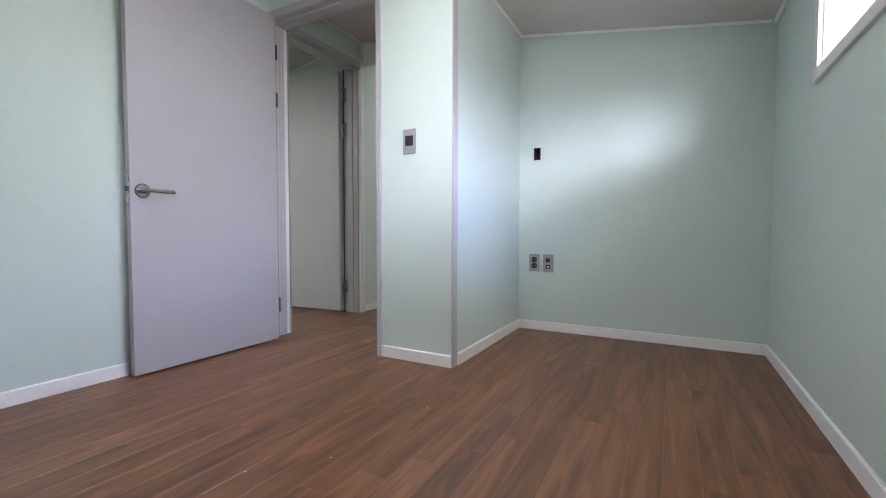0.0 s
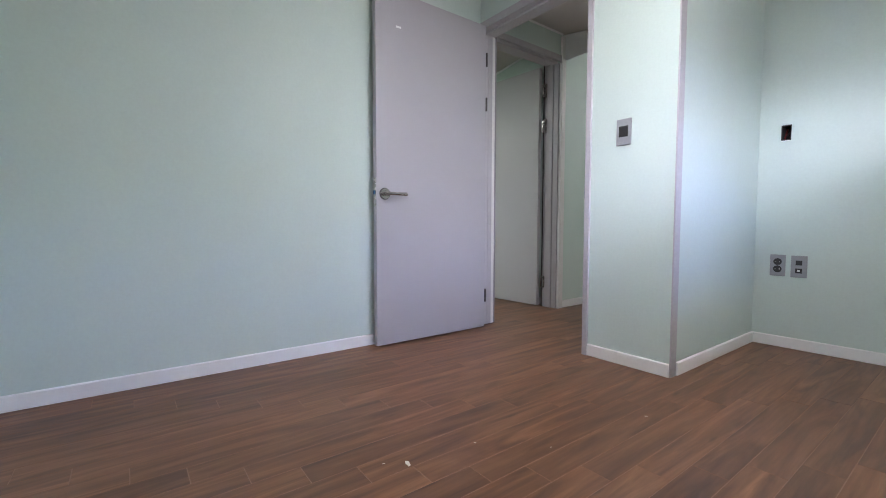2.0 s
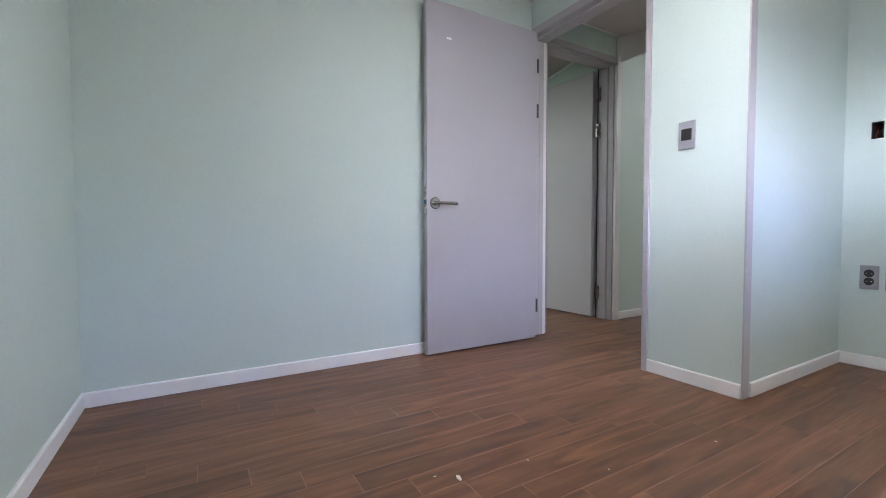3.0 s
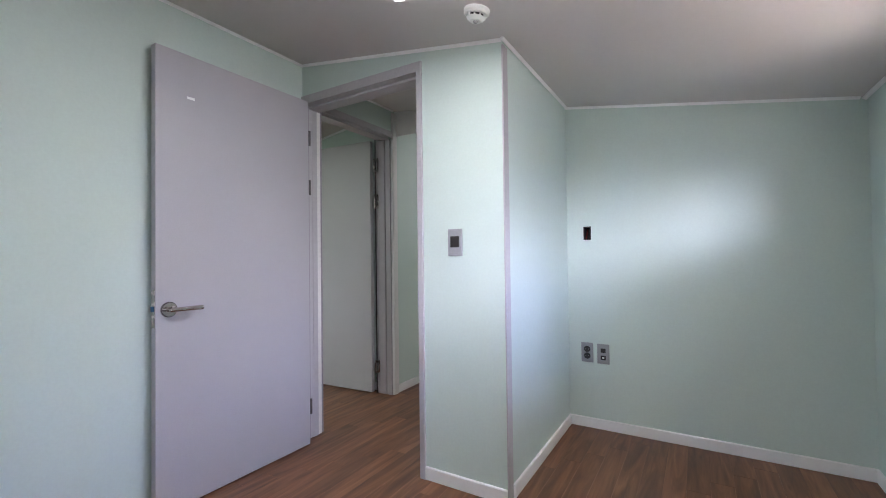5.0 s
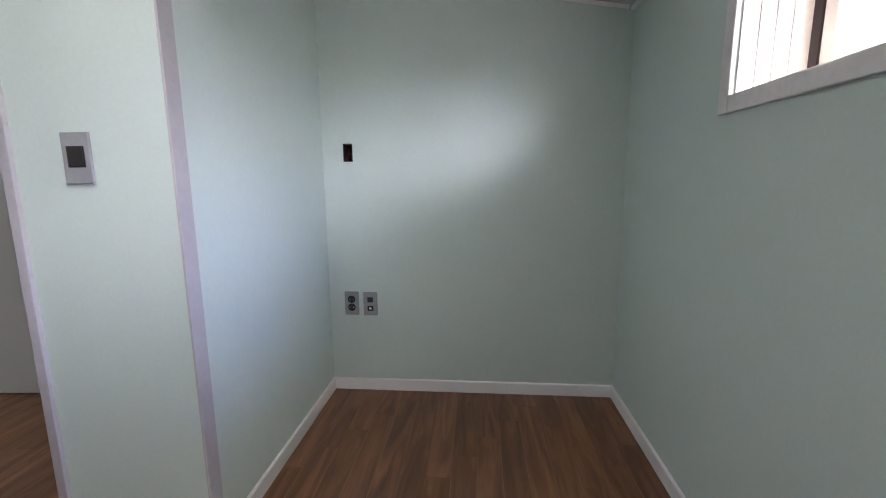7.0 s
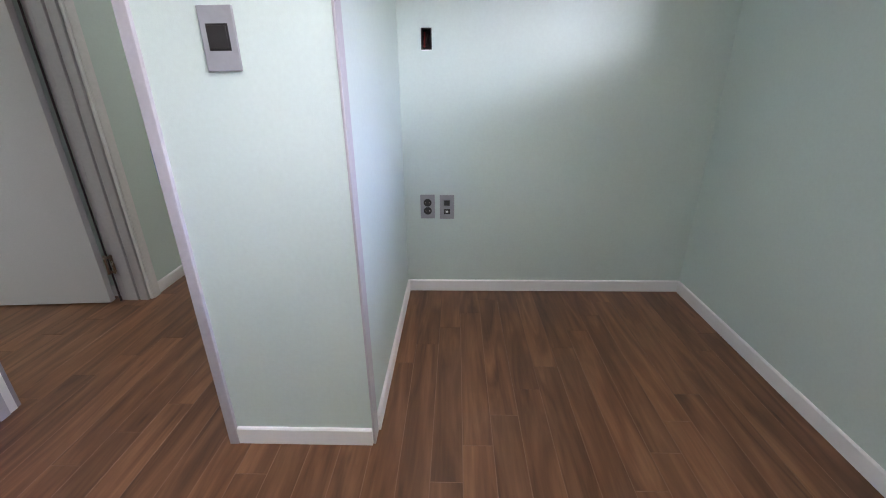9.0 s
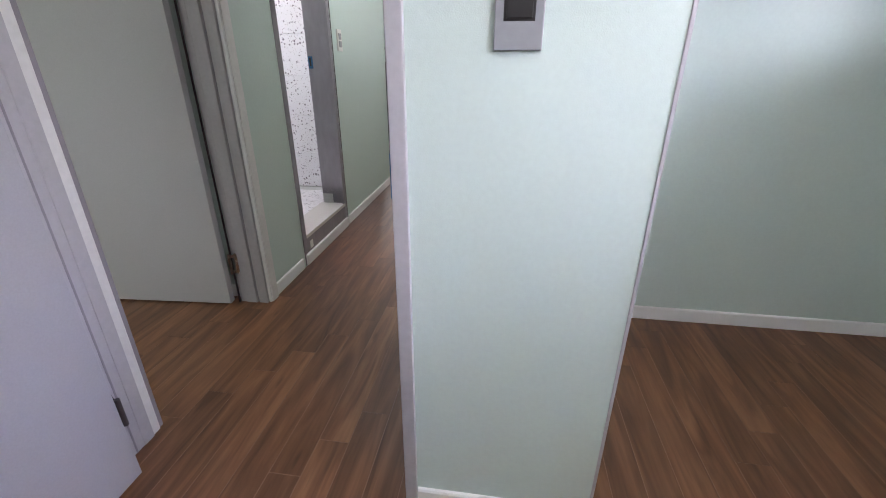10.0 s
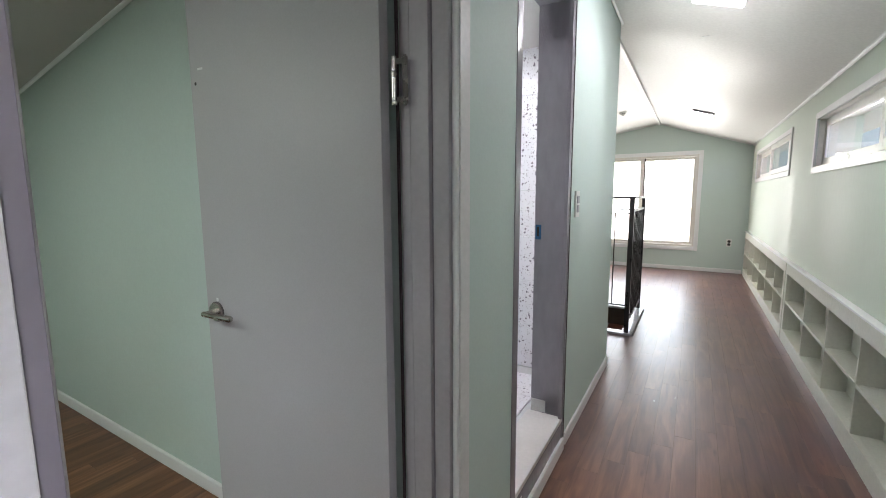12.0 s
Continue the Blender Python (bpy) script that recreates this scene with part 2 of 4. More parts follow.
M_joint = surface("laminate_bevel", (0.26, 0.135, 0.085), 0.5, var=0.1, scale=20)
M_joint_dusty = surface("dusty_laminate_bevel", (0.12, 0.070, 0.056), 0.6, var=0.1, scale=20)
M_slab = surface("screed", (0.10, 0.07, 0.055), 0.9, var=0.1)
M_concrete = surface("exterior_render", (0.55, 0.54, 0.52), 0.85, var=0.08, scale=1.2)
M_steel = surface("satin_nickel", (0.50, 0.465, 0.435), 0.22, 1.0, var=0.05, scale=20, bump=0.05, stretch=(1, 1, 8))
# Steel darkened in colour for shade in door 1's hinge gaps and under roses.
M_hinge_dark = surface("shaded_steel", (0.12, 0.11, 0.11), 0.45, 0.8, var=0.2, scale=40)
M_hinge = surface("worn_steel", (0.52, 0.49, 0.46), 0.24, 1.0, var=0.15, scale=40)
M_hole = surface("black_plastic", (0.02, 0.018, 0.018), 0.5, var=0.1)
M_plate = surface("grey_switch_plastic", (0.30, 0.305, 0.32), 0.38, var=0.03, scale=12, bump=0.05)
M_plate_white = surface("ivory_switch_plastic", (0.74, 0.74, 0.71), 0.35, var=0.02)
M_cable = surface("red_cable", (0.25, 0.03, 0.03), 0.5, var=0.1)
M_iron = surface("black_painted_iron", (0.018, 0.016, 0.017), 0.32, var=0.2, scale=14, fine=0.1, bump=0.1)
M_pvc = surface("cream_pvc", (0.76, 0.72, 0.67), 0.35, var=0.03, scale=5)
M_gasket = surface("dark_window_seal", (0.035, 0.022, 0.024), 0.4, var=0.1)
M_shelf = surface("cream_shelf_laminate", (0.68, 0.68, 0.60), 0.42, var=0.03, scale=4)
M_marble = surface("grey_polished_stone", (0.45, 0.44, 0.47), 0.13, var=0.08, scale=7, fine=0.05, fine_scale=30, bump=0.05)
M_sill = surface("cream_stone_sill", (0.56, 0.53, 0.51), 0.4, var=0.05, scale=8, fine=0.03)
M_tile = terrazzo()
M_grout = surface("grout", (0.55, 0.54, 0.55), 0.8, var=0.1)
M_step = surface("red_brown_stair_wood", (0.16, 0.045, 0.025), 0.35, var=0.15, scale=5, stretch=(1, 6, 1))
M_plaster = surface("plaster_chip", (0.75, 0.74, 0.70), 0.8, var=0.1, scale=100)
M_tape = surface("blue_masking_tape", (0.02, 0.10, 0.22), 0.6, var=0.15, scale=60)
M_wrap = glass("crumpled_film", (0.92, 0.92, 0.92), 0.15)
M_glass = glass("window_glass")
M_roof = surface("neighbour_roof", (0.08, 0.085, 0.095), 0.7, var=0.12, scale=0.8)
M_neighbour = surface("neighbour_wall", (0.14, 0.165, 0.185), 0.8, var=0.1, scale=0.6)
M_ground = surface("pale_paved_ground", (0.24, 0.225, 0.21), 0.9, var=0.2, scale=0.2)
M_lamp_room = glowing("lamp_diffuser_room", ROOM_LAMP)
M_lamp_hall = glowing("lamp_diffuser_hall", HALL_LAMP)
M_fill_bath = glowing("fill_diffuser_bath", BATH_FILL)
M_fill_side = glowing("fill_diffuser_side", SIDE_FILL, (0.93, 1.0, 0.93))
M_lamp_case = surface("lamp_housing", (0.35, 0.34, 0.34), 0.5, var=0.03)


# ---- building helpers ----
def link(name, bm, material, smooth=False):
    me = bpy.data.meshes.new(name)
    bm.normal_update()
    bm.to_mesh(me)
    bm.free()
    for m in (material if isinstance(material, (list, tuple)) else [material]):
        me.materials.append(m)
    if smooth:
        me.shade_smooth()
        me.set_sharp_from_angle(angle=radians(40))
    return new(name, me)


def part(name, bm, material, parent, label="", smooth=False):
    ob = link(name, bm, material, smooth)
    ob.parent = parent
    return tagged(ob, label)


def structure(name, bm, material, label="", smooth=False):
    return tagged(link(name, bm, material, smooth), label, kind="structure")


def thing(name, loc, label, category, group="", kind="", turn=0):
    ob = new(name)
    ob.empty_display_size = 0.05
    ob.matrix_world = pose(*loc, 0, 0, turn)
    return tagged(ob, label, category, group, kind)


def box(x0, x1, y0, y1, z0, z1, bevel=0.0, bm=None):
    bm = bm or bmesh.new()
    r = bmesh.ops.create_cube(bm, size=1.0, matrix=Matrix.Translation(((x0 + x1) / 2, (y0 + y1) / 2, (z0 + z1) / 2))
                              @ Matrix.Diagonal((x1 - x0, y1 - y0, z1 - z0, 1)))
    if bevel:
        edges = list({e for v in r["verts"] for e in v.link_edges})
        bmesh.ops.bevel(bm, geom=edges, offset=bevel, segments=2, affect="EDGES", profile=0.5)
    return bm


def rod(a, b, radius, segments=16, bm=None, radius2=None):
    bm = bm or bmesh.new()
    a, b = Vector(a), Vector(b)
    d = b - a
    m = Matrix.Translation((a + b) / 2) @ d.to_track_quat("Z", "Y").to_matrix().to_4x4()
    bmesh.ops.create_cone(bm, cap_ends=True, segments=segments, radius1=radius,
                          radius2=radius if radius2 is None else radius2, depth=d.length, matrix=m)
    return bm


def prism(corners, axis, lo, hi):
    """A solid with the given outline, drawn in the plane across the axis."""
    bm = bmesh.new()

    def at(u, v, w):
        return {"x": (w, u, v), "y": (u, w, v), "z": (u, v, w)}[axis]
    low = [bm.verts.new(at(u, v, lo)) for u, v in corners]
    high = [bm.verts.new(at(u, v, hi)) for u, v in corners]
    k = len(corners)
    bm.faces.new(low)
    bm.faces.new(high[::-1])
    for i in range(k):
        bm.faces.new((low[i], high[i], high[(i + 1) % k], low[(i + 1) % k]))
    bmesh.ops.recalc_face_normals(bm, faces=bm.faces)
    return bm


def pierced(axis, lo, hi, span, height, holes):
    """A slab between lo and hi on its axis, over the span and height, with rectangular openings (a0, a1, b0, b1) through it."""
    us = sorted({*span, *(u for h in holes for u in h[:2])})
    vs = sorted({*height, *(v for h in holes for v in h[2:])})
    us = [u for u in us if span[0] <= u <= span[1]]
    vs = [v for v in vs if height[0] <= v <= height[1]]

    def solid(i, j):
        if not (0 <= i < len(us) - 1 and 0 <= j < len(vs) - 1):
            return False
        u, v = (us[i] + us[i + 1]) / 2, (vs[j] + vs[j + 1]) / 2
        return not any(h[0] < u < h[1] and h[2] < v < h[3] for h in holes)

    bm, cache = bmesh.new(), {}

    def vert(u, v, w):
        key = (u, v, w)
        if key not in cache:
            cache[key] = bm.verts.new({"x": (w, u, v), "y": (u, w, v), "z": (u, v, w)}[axis])
        return cache[key]
    for i in range(len(us) - 1):
        for j in range(len(vs) - 1):
            if not solid(i, j):
                continue
            u0, u1, v0, v1 = us[i], us[i + 1], vs[j], vs[j + 1]
            for w in (lo, hi):
                bm.faces.new([vert(u0, v0, w), vert(u1, v0, w), vert(u1, v1, w), vert(u0, v1, w)])
            for (di, dj, p, q) in ((-1, 0, (u0, v0), (u0, v1)), (1, 0, (u1, v0), (u1, v1)), (0, -1, (u0, v0), (u1, v0)), (0, 1, (u0, v1), (u1, v1))):
                if not solid(i + di, j + dj):
                    bm.faces.new([vert(*p, lo), vert(*q, lo), vert(*q, hi), vert(*p, hi)])
    bmesh.ops.recalc_face_normals(bm, faces=bm.faces)
    return bm


# ---- the plan, in metres ----
EAST, BACK, WEST, SOUTH = 0.833, 2.73, -1.87, -0.64       # the room
FRONT, NIB = 1.71, -0.583                                  # doorway wall, side of the alcove
HALL_W, HALL_E, HALL_N = -1.92, -0.69, 9.745
BATH_N = 4.40
TOP = 2.62


def room_ceiling(x):
    return 2.022 - 0.157 * (x + 0.583)


def left_ceiling(x):
    return 2.228 + 0.145 * (x + 2.06)


def hall_ceiling(x):
    return 2.415 - 0.33 * (x + 2.0) if x > -2.0 else 2.415 + 0.17 * (x + 2.0)


# walls
WIN_E = (-0.30, 1.94, 1.291, 1.638)
structure("wall_east", pierced("x", EAST, 1.06, (-0.85, BACK), (-0.3, TOP), [WIN_E]), M_wall)
structure("wall_back", pierced("y", BACK, 2.85, (HALL_E, 1.06), (-0.3, TOP), [(-0.482, -0.436, 1.165, 1.250)]), M_wall)
structure("wall_nib", box(HALL_E, NIB, 1.85, BACK, -0.3, TOP), M_wall)
structure("wall_doorway", pierced("y", FRONT, 1.85, (-1.87, NIB), (-0.3, TOP), [(-1.88, -1.0085, -0.3, 2.03)]), M_wall)
structure("wall_partition", box(-2.06, WEST, -0.64, 1.815, -0.3, TOP), M_wall)
structure("wall_partition_end", box(-2.06, HALL_W, 1.815, 1.85, -0.3, TOP), M_wall)
structure("wall_hall_west", pierced("x", -2.06, HALL_W, (1.85, 4.93), (-0.3, TOP), [(1.862, 2.655, -0.3, 2.05), (3.02, 3.71, 0.0, 2.13)]), M_wall)
structure("wall_bath_south", box(-4.9, -2.06, 2.65, 2.77, -0.3, TOP), M_wall)
structure("wall_bath_north", box(-4.9, -2.06, BATH_N + 0.02, 4.55, -0.3, TOP), M_grout)
structure("wall_landing_south", box(-4.9, -2.06, 4.81, 4.93, -0.3, TOP), M_wall)
structure("wall_bath_west", box(-3.5, -3.4, 2.77, BATH_N + 0.02, -0.3, TOP), M_grout)
structure("wall_west", pierced("x", -5.1, -4.9, (-0.85, 9.96), (-0.3, TOP), []), M_wall)
structure("wall_south", box(-4.9, 1.06, -0.85, SOUTH, -0.3, TOP), M_wall)
WIN_N = (-3.12, -1.40, 0.39, 1.885)
structure("wall_north", pierced("y", HALL_N, 9.96, (-4.9, -0.45), (-0.3, TOP), [WIN_N]), M_wall)
WIN_H1, WIN_H2 = (3.33, 5.78, 1.435, 1.775), (6.76, 9.20, 1.455, 1.80)
CUB1, CUB2 = (2.87, 6.24), (6.27, 9.64)
structure("wall_hall_east", pierced("x", HALL_E, -0.45, (2.85, HALL_N), (-0.3, TOP),
          [WIN_H1, WIN_H2, (CUB1[0] + 0.05, CUB1[1] - 0.04, 0.05, 0.60), (CUB2[0] + 0.04, CUB2[1] - 0.05, 0.05, 0.60)]), M_wall_hall)
structure("wall_behind_shelves", box(-0.45, -0.35, 2.85, 9.96, -0.3, 1.0), M_concrete)

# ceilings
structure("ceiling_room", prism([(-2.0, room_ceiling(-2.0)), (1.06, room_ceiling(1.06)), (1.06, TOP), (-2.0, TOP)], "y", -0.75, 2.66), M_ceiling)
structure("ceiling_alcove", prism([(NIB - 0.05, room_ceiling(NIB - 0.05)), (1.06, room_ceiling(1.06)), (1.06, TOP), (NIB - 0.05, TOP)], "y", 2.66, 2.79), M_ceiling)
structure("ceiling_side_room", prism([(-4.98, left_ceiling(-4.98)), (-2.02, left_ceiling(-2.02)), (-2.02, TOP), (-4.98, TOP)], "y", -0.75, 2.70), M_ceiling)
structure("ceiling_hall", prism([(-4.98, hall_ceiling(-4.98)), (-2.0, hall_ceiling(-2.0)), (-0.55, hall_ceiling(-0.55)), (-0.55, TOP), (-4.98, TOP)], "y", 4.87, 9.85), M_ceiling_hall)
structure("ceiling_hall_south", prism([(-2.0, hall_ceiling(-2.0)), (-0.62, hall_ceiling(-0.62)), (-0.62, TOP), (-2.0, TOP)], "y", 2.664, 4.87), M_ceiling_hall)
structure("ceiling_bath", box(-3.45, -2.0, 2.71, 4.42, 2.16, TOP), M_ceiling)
structure("roof", box(-5.3, 1.3, -1.0, 2.85, TOP + 0.004, TOP + 0.15), M_concrete)
structure("roof_hall", box(-5.3, -0.4, 2.85, 10.1, TOP + 0.004, TOP + 0.15), M_concrete)

# floor slabs under the boards, with the stairwell through them
WELL = (-3.1, -1.93, 5.74, 6.66)
structure("floor_slab", pierced("z", -0.3, -0.012, (-5.1, 1.06), (-0.85, 9.96), [WELL]), M_slab)
structure("bath_floor_slab", box(-3.4, -2.06, 2.77, BATH_N + 0.02, -0.012, 0.066), M_grout)


def skirting(name, a, b, facing, h=0.06, t=0.011, z=0.0025):
    """A white skirting board on the wall line from a to b, standing off it to the side it faces."""
    a, b, f = Vector((*a, 0)), Vector((*b, 0)), Vector((*facing, 0))
    prof = [(0.0, 0.0), (t, 0.0), (t, h - 0.004), (t - 0.004, h), (0.0, h)]
    bm = bmesh.new()
    ends = []
    for p in (a, b):
        ends.append([bm.verts.new(p + f * u + Vector((0, 0, z + v))) for u, v in prof])
    k = len(prof)
    bm.faces.new(ends[0])
    bm.faces.new(ends[1][::-1])
    for i in range(k):
        bm.faces.new((ends[0][i], ends[0][(i + 1) % k], ends[1][(i + 1) % k], ends[1][i]))
    bmesh.ops.recalc_face_normals(bm, faces=bm.faces)
    return structure(name, bm, M_trim, "white painted skirting board along the mint wall")


E1 = 0.011
skirting("baseboard_east", (EAST, SOUTH), (EAST, BACK), (-1, 0))
skirting("baseboard_back", (NIB, BACK), (EAST - E1, BACK), (0, -1))
skirting("baseboard_alcove", (NIB, FRONT + 0.052), (NIB, BACK - E1), (1, 0))
skirting("baseboard_column", (-1.006, FRONT), (NIB - 0.004, FRONT), (0, -1))
skirting("baseboard_west", (WEST, SOUTH), (WEST, FRONT - 0.002), (1, 0))
skirting("baseboard_south", (WEST + E1, SOUTH), (EAST - E1, SOUTH), (0, 1))
skirting("baseboard_hall_west", (HALL_W, 2.665), (HALL_W, 2.985), (1, 0))
skirting("baseboard_bath_door", (HALL_W, 3.03), (HALL_W, 3.70), (1, 0), t=0.014)
skirting("baseboard_hall_switch", (HALL_W, 3.74), (HALL_W, 4.93), (1, 0))
skirting("baseboard_north", (-4.9, HALL_N), (HALL_E - 0.04, HALL_N), (0, -1))
skirting("baseboard_landing", (-4.9, 4.93), (HALL_W, 4.93), (0, 1))
skirting("baseboard_side_room", (-4.9, 2.65), (-2.08, 2.65), (0, -1))
skirting("baseboard_hall_nib", (HALL_E, 1.86), (HALL_E, 2.743), (-1, 0))


def moulding(name, a, b, facing, w=0.020, h=0.012):
    """A small white cove under the ceiling from a to b (x, y, z of the ceiling line), standing off the wall."""
    a, b, f = Vector(a), Vector(b), Vector((*facing, 0))
    prof = [(0.006, 0.014), (w, 0.014), (w, -0.004), (w * 0.8, -0.008), (w * 0.5, -h * 0.85), (w * 0.4, -h), (0.006, -h)]
    bm = bmesh.new()
    ends = []
    for p in (a, b):
        ends.append([bm.verts.new(p + f * u + Vector((0, 0, v))) for u, v in prof])
    k = len(prof)
    bm.faces.new(ends[0])
    bm.faces.new(ends[1][::-1])
    for i in range(k):
        bm.faces.new((ends[0][i], ends[0][(i + 1) % k], ends[1][(i + 1) % k], ends[1][i]))
    bmesh.ops.recalc_face_normals(bm, faces=bm.faces)
    return structure(name, bm, M_trim)


rc, hc, lc = room_ceiling, hall_ceiling, left_ceiling
moulding("trim_east", (EAST, SOUTH, rc(EAST)), (EAST, BACK, rc(EAST)), (-1, 0))
moulding("trim_back", (NIB, BACK, rc(NIB)), (EAST - 0.03, BACK, rc(EAST - 0.03)), (0, -1))
moulding("trim_alcove", (NIB, FRONT - 0.03, rc(NIB)), (NIB, BACK - 0.03, rc(NIB)), (1, 0))
moulding("trim_doorway", (WEST + 0.03, FRONT, rc(WEST + 0.03)), (NIB, FRONT, rc(NIB)), (0, -1))
moulding("trim_west", (WEST, SOUTH, rc(WEST)), (WEST, FRONT, rc(WEST)), (1, 0))
moulding("trim_south", (WEST + 0.03, SOUTH, rc(WEST + 0.03)), (EAST - 0.03, SOUTH, rc(EAST - 0.03)), (0, 1))
moulding("trim_hall_lobby", (HALL_W, 1.85, rc(HALL_W)), (HALL_W, 2.63, rc(HALL_W)), (1, 0))
moulding("trim_hall_west", (HALL_W, 2.664, hc(HALL_W)), (HALL_W, 4.93, hc(HALL_W)), (1, 0), w=0.020)
moulding("trim_hall_east", (HALL_E, 2.664, hc(HALL_E)), (HALL_E, HALL_N, hc(HALL_E)), (-1, 0))
moulding("trim_north_east", (-2.0, HALL_N, hc(-2.0)), (HALL_E - 0.03, HALL_N, hc(HALL_E - 0.03)), (0, -1))
moulding("trim_north_west", (-4.9, HALL_N, hc(-4.9)), (-2.0, HALL_N, hc(-2.0)), (0, -1))
moulding("trim_side_room", (-4.9, 2.65, lc(-4.9)), (-2.06, 2.65, lc(-2.06)), (0, -1))
structure("trim_ridge", box(-2.012, -1.975, 4.935, 9.70, 2.378, 2.43, 0.004), M_trim)
structure("trim_soffit", box(HALL_W + 0.002, HALL_E - 0.002, 2.661, 2.672, 2.03, 2.45), M_trim)
structure("trim_column_guard", box(NIB - 0.003, NIB + 0.004, FRONT - 0.003, FRONT + 0.050, 0.0, rc(NIB) - 0.02, 0.0015), M_frame)
structure("trim_lobby_post_west", box(HALL_W - 0.002, HALL_W + 0.018, 2.622, 2.672, 0.0, rc(HALL_W) - 0.02, 0.002), M_frame_white)
structure("trim_lobby_post_east", box(HALL_E - 0.012, HALL_E + 0.002, 2.745, 2.808, 0.0, hc(HALL_E) - 0.02, 0.002), M_frame_white)


# ---- doors ----
def lever_handle(parent, x, y, z, n, along):
    """A lever on a round rose. n: unit normal of the leaf, along: the way the lever points."""
    n, along, o = Vector(n), Vector(along), Vector((x, y, z))
    ob = part("door_handle", rod(o + n * 0.002, o + n * 0.010, 0.0305, 32, radius2=0.029), M_steel, parent, "satin nickel lever handle on a round rose", True)
    part("rose_rim", rod(o, o + n * 0.0035, 0.033, 32), M_hinge_dark, ob, smooth=True)
    bm = rod(o + n * 0.008, o + n * 0.043, 0.010, 20)
    part("neck", bm, M_steel, ob, smooth=True)
    bm = rod(o + n * 0.041 - along * 0.010, o + n * 0.043 + along * 0.115, 0.0088, 20, radius2=0.0105)
    bmesh.ops.create_uvsphere(bm, u_segments=16, v_segments=8, radius=0.0106, matrix=Matrix.Translation(o + n * 0.043 + along * 0.115))
    bmesh.ops.create_uvsphere(bm, u_segments=16, v_segments=8, radius=0.0084, matrix=Matrix.Translation(o + n * 0.041 - along * 0.010))
    part("lever", bm, M_steel, ob, smooth=True)
    bm = rod(o + n * 0.009 + Vector((0, 0, 0.019)), o + n * 0.0105 + Vector((0, 0, 0.019)), 0.0025, 10)
    part("screw", bm, M_hinge, ob, smooth=True)
    return ob


def hinge(parent, x, y, z0, z1, plate_dir, jamb_dir, mat=None):
    """A butt hinge: knuckle and two leaves, with screws."""
    mat = mat or M_hinge
    o, a, b = Vector((x, y, 0)), Vector((*plate_dir, 0)), Vector((*jamb_dir, 0))
    ob = part("hinge", rod((x, y, z0), (x, y, z1), 0.0065, 14), mat, parent, "worn steel butt hinge", True)
    for d, nm in ((a, "leaf_plate"), (b, "jamb_plate")):
        side = Vector((-d.y, d.x, 0)) * 0.0012
        bm = bmesh.new()
        if nm == "leaf_plate":
            slabs = [(0.0, 0.034, z0 + 0.004, z1 - 0.004)]
        else:
            slabs = [(0.021, 0.034, z0 + 0.001, z1 - 0.001), (0.0, 0.021, z0 + 0.004, z0 + 0.018), (0.0, 0.021, z1 - 0.018, z1 - 0.004),
                     (0.024, 0.031, z0 - 0.003, z0 + 0.001), (0.024, 0.031, z1 - 0.001, z1 + 0.003)]
        for d0, d1, za, zb in slabs:
            c = [o - side + d * d0, o + side + d * d0, o + side + d * d1, o - side + d * d1]
            lo_ = [bm.verts.new((p.x, p.y, za)) for p in c]
            hi_ = [bm.verts.new((p.x, p.y, zb)) for p in c]
            bm.faces.new(lo_)
            bm.faces.new(hi_[::-1])
            for i in range(4):
                bm.faces.new((lo_[i], hi_[i], hi_[(i + 1) % 4], lo_[(i + 1) % 4]))
        bmesh.ops.recalc_face_normals(bm, faces=bm.faces)
        for zz in (z0 + 0.018, z1 - 0.018):
            p = o + d * (0.024 if nm == "leaf_plate" else 0.0275)
            rod((p.x - side.x * 1.9, p.y - side.y * 1.9, zz), (p.x + side.x * 1.9, p.y + side.y * 1.9, zz), 0.0035, 10, bm)
        part(nm, bm, mat, ob)
    return ob


# the door of the room, folded back along the west wall
d1 = thing("door_1", (-1.80, 1.69, 0), "lilac-grey flush door standing open against the mint wall", "door", kind="structure")
LX0, LX1, LY0, LY1 = -0.022, 0.014, -0.815, -0.009
part("leaf", box(LX0, LX1, LY0, LY1, 0.010, 1.983, 0.0015), M_door, d1, "flat lilac-grey door leaf")
lever_handle(d1, LX1, -0.764, 0.863, (1, 0, 0), (0, 1, 0))
hh = part("strike_edge", box(LX0 + 0.006, LX1 - 0.006, LY0 - 0.002, LY0 + 0.002, 0.79, 0.95, 0.0006), M_hinge, d1, "steel latch plate with blue tape")
part("latch", box(LX0 + 0.012, LX1 - 0.012, LY0 - 0.009, LY0, 0.858, 0.880, 0.001), M_tape, hh)
for z0, z1 in ((1.727, 1.813), (1.440, 1.526), (0.177, 0.263)):
    hinge(d1, 0.012, 0.0, z0, z1, (-1, -0.02), (-0.9, 0.30), M_hinge_dark)
part("sticker", box(LX1, LX1 + 0.0012, -0.687, -0.655, 1.786, 1.797), M_trim, d1, "torn scrap of white film on the leaf")

f1 = thing("door_frame", (-1.455, 1.78, 0), "lilac-grey door lining with pale casing round the room doorway", "door frame", kind="structure")
OX = -1.455
X_L, X_R = -1.859, -1.037
for nm, x0, x1, ye in (("left_lining", -1.8695, X_L, 0.028), ("right_lining", X_R, -1.008, 0.050)):
    part(nm, box(x0 - OX, x1 - OX, -0.082, ye, 0.0, 1.985, 0.002), M_frame, f1)
part("left_stop", box(X_L - OX - 0.001, X_L - OX + 0.002, -0.008, 0.028, 0.0, 1.972, 0.001), M_frame, f1)
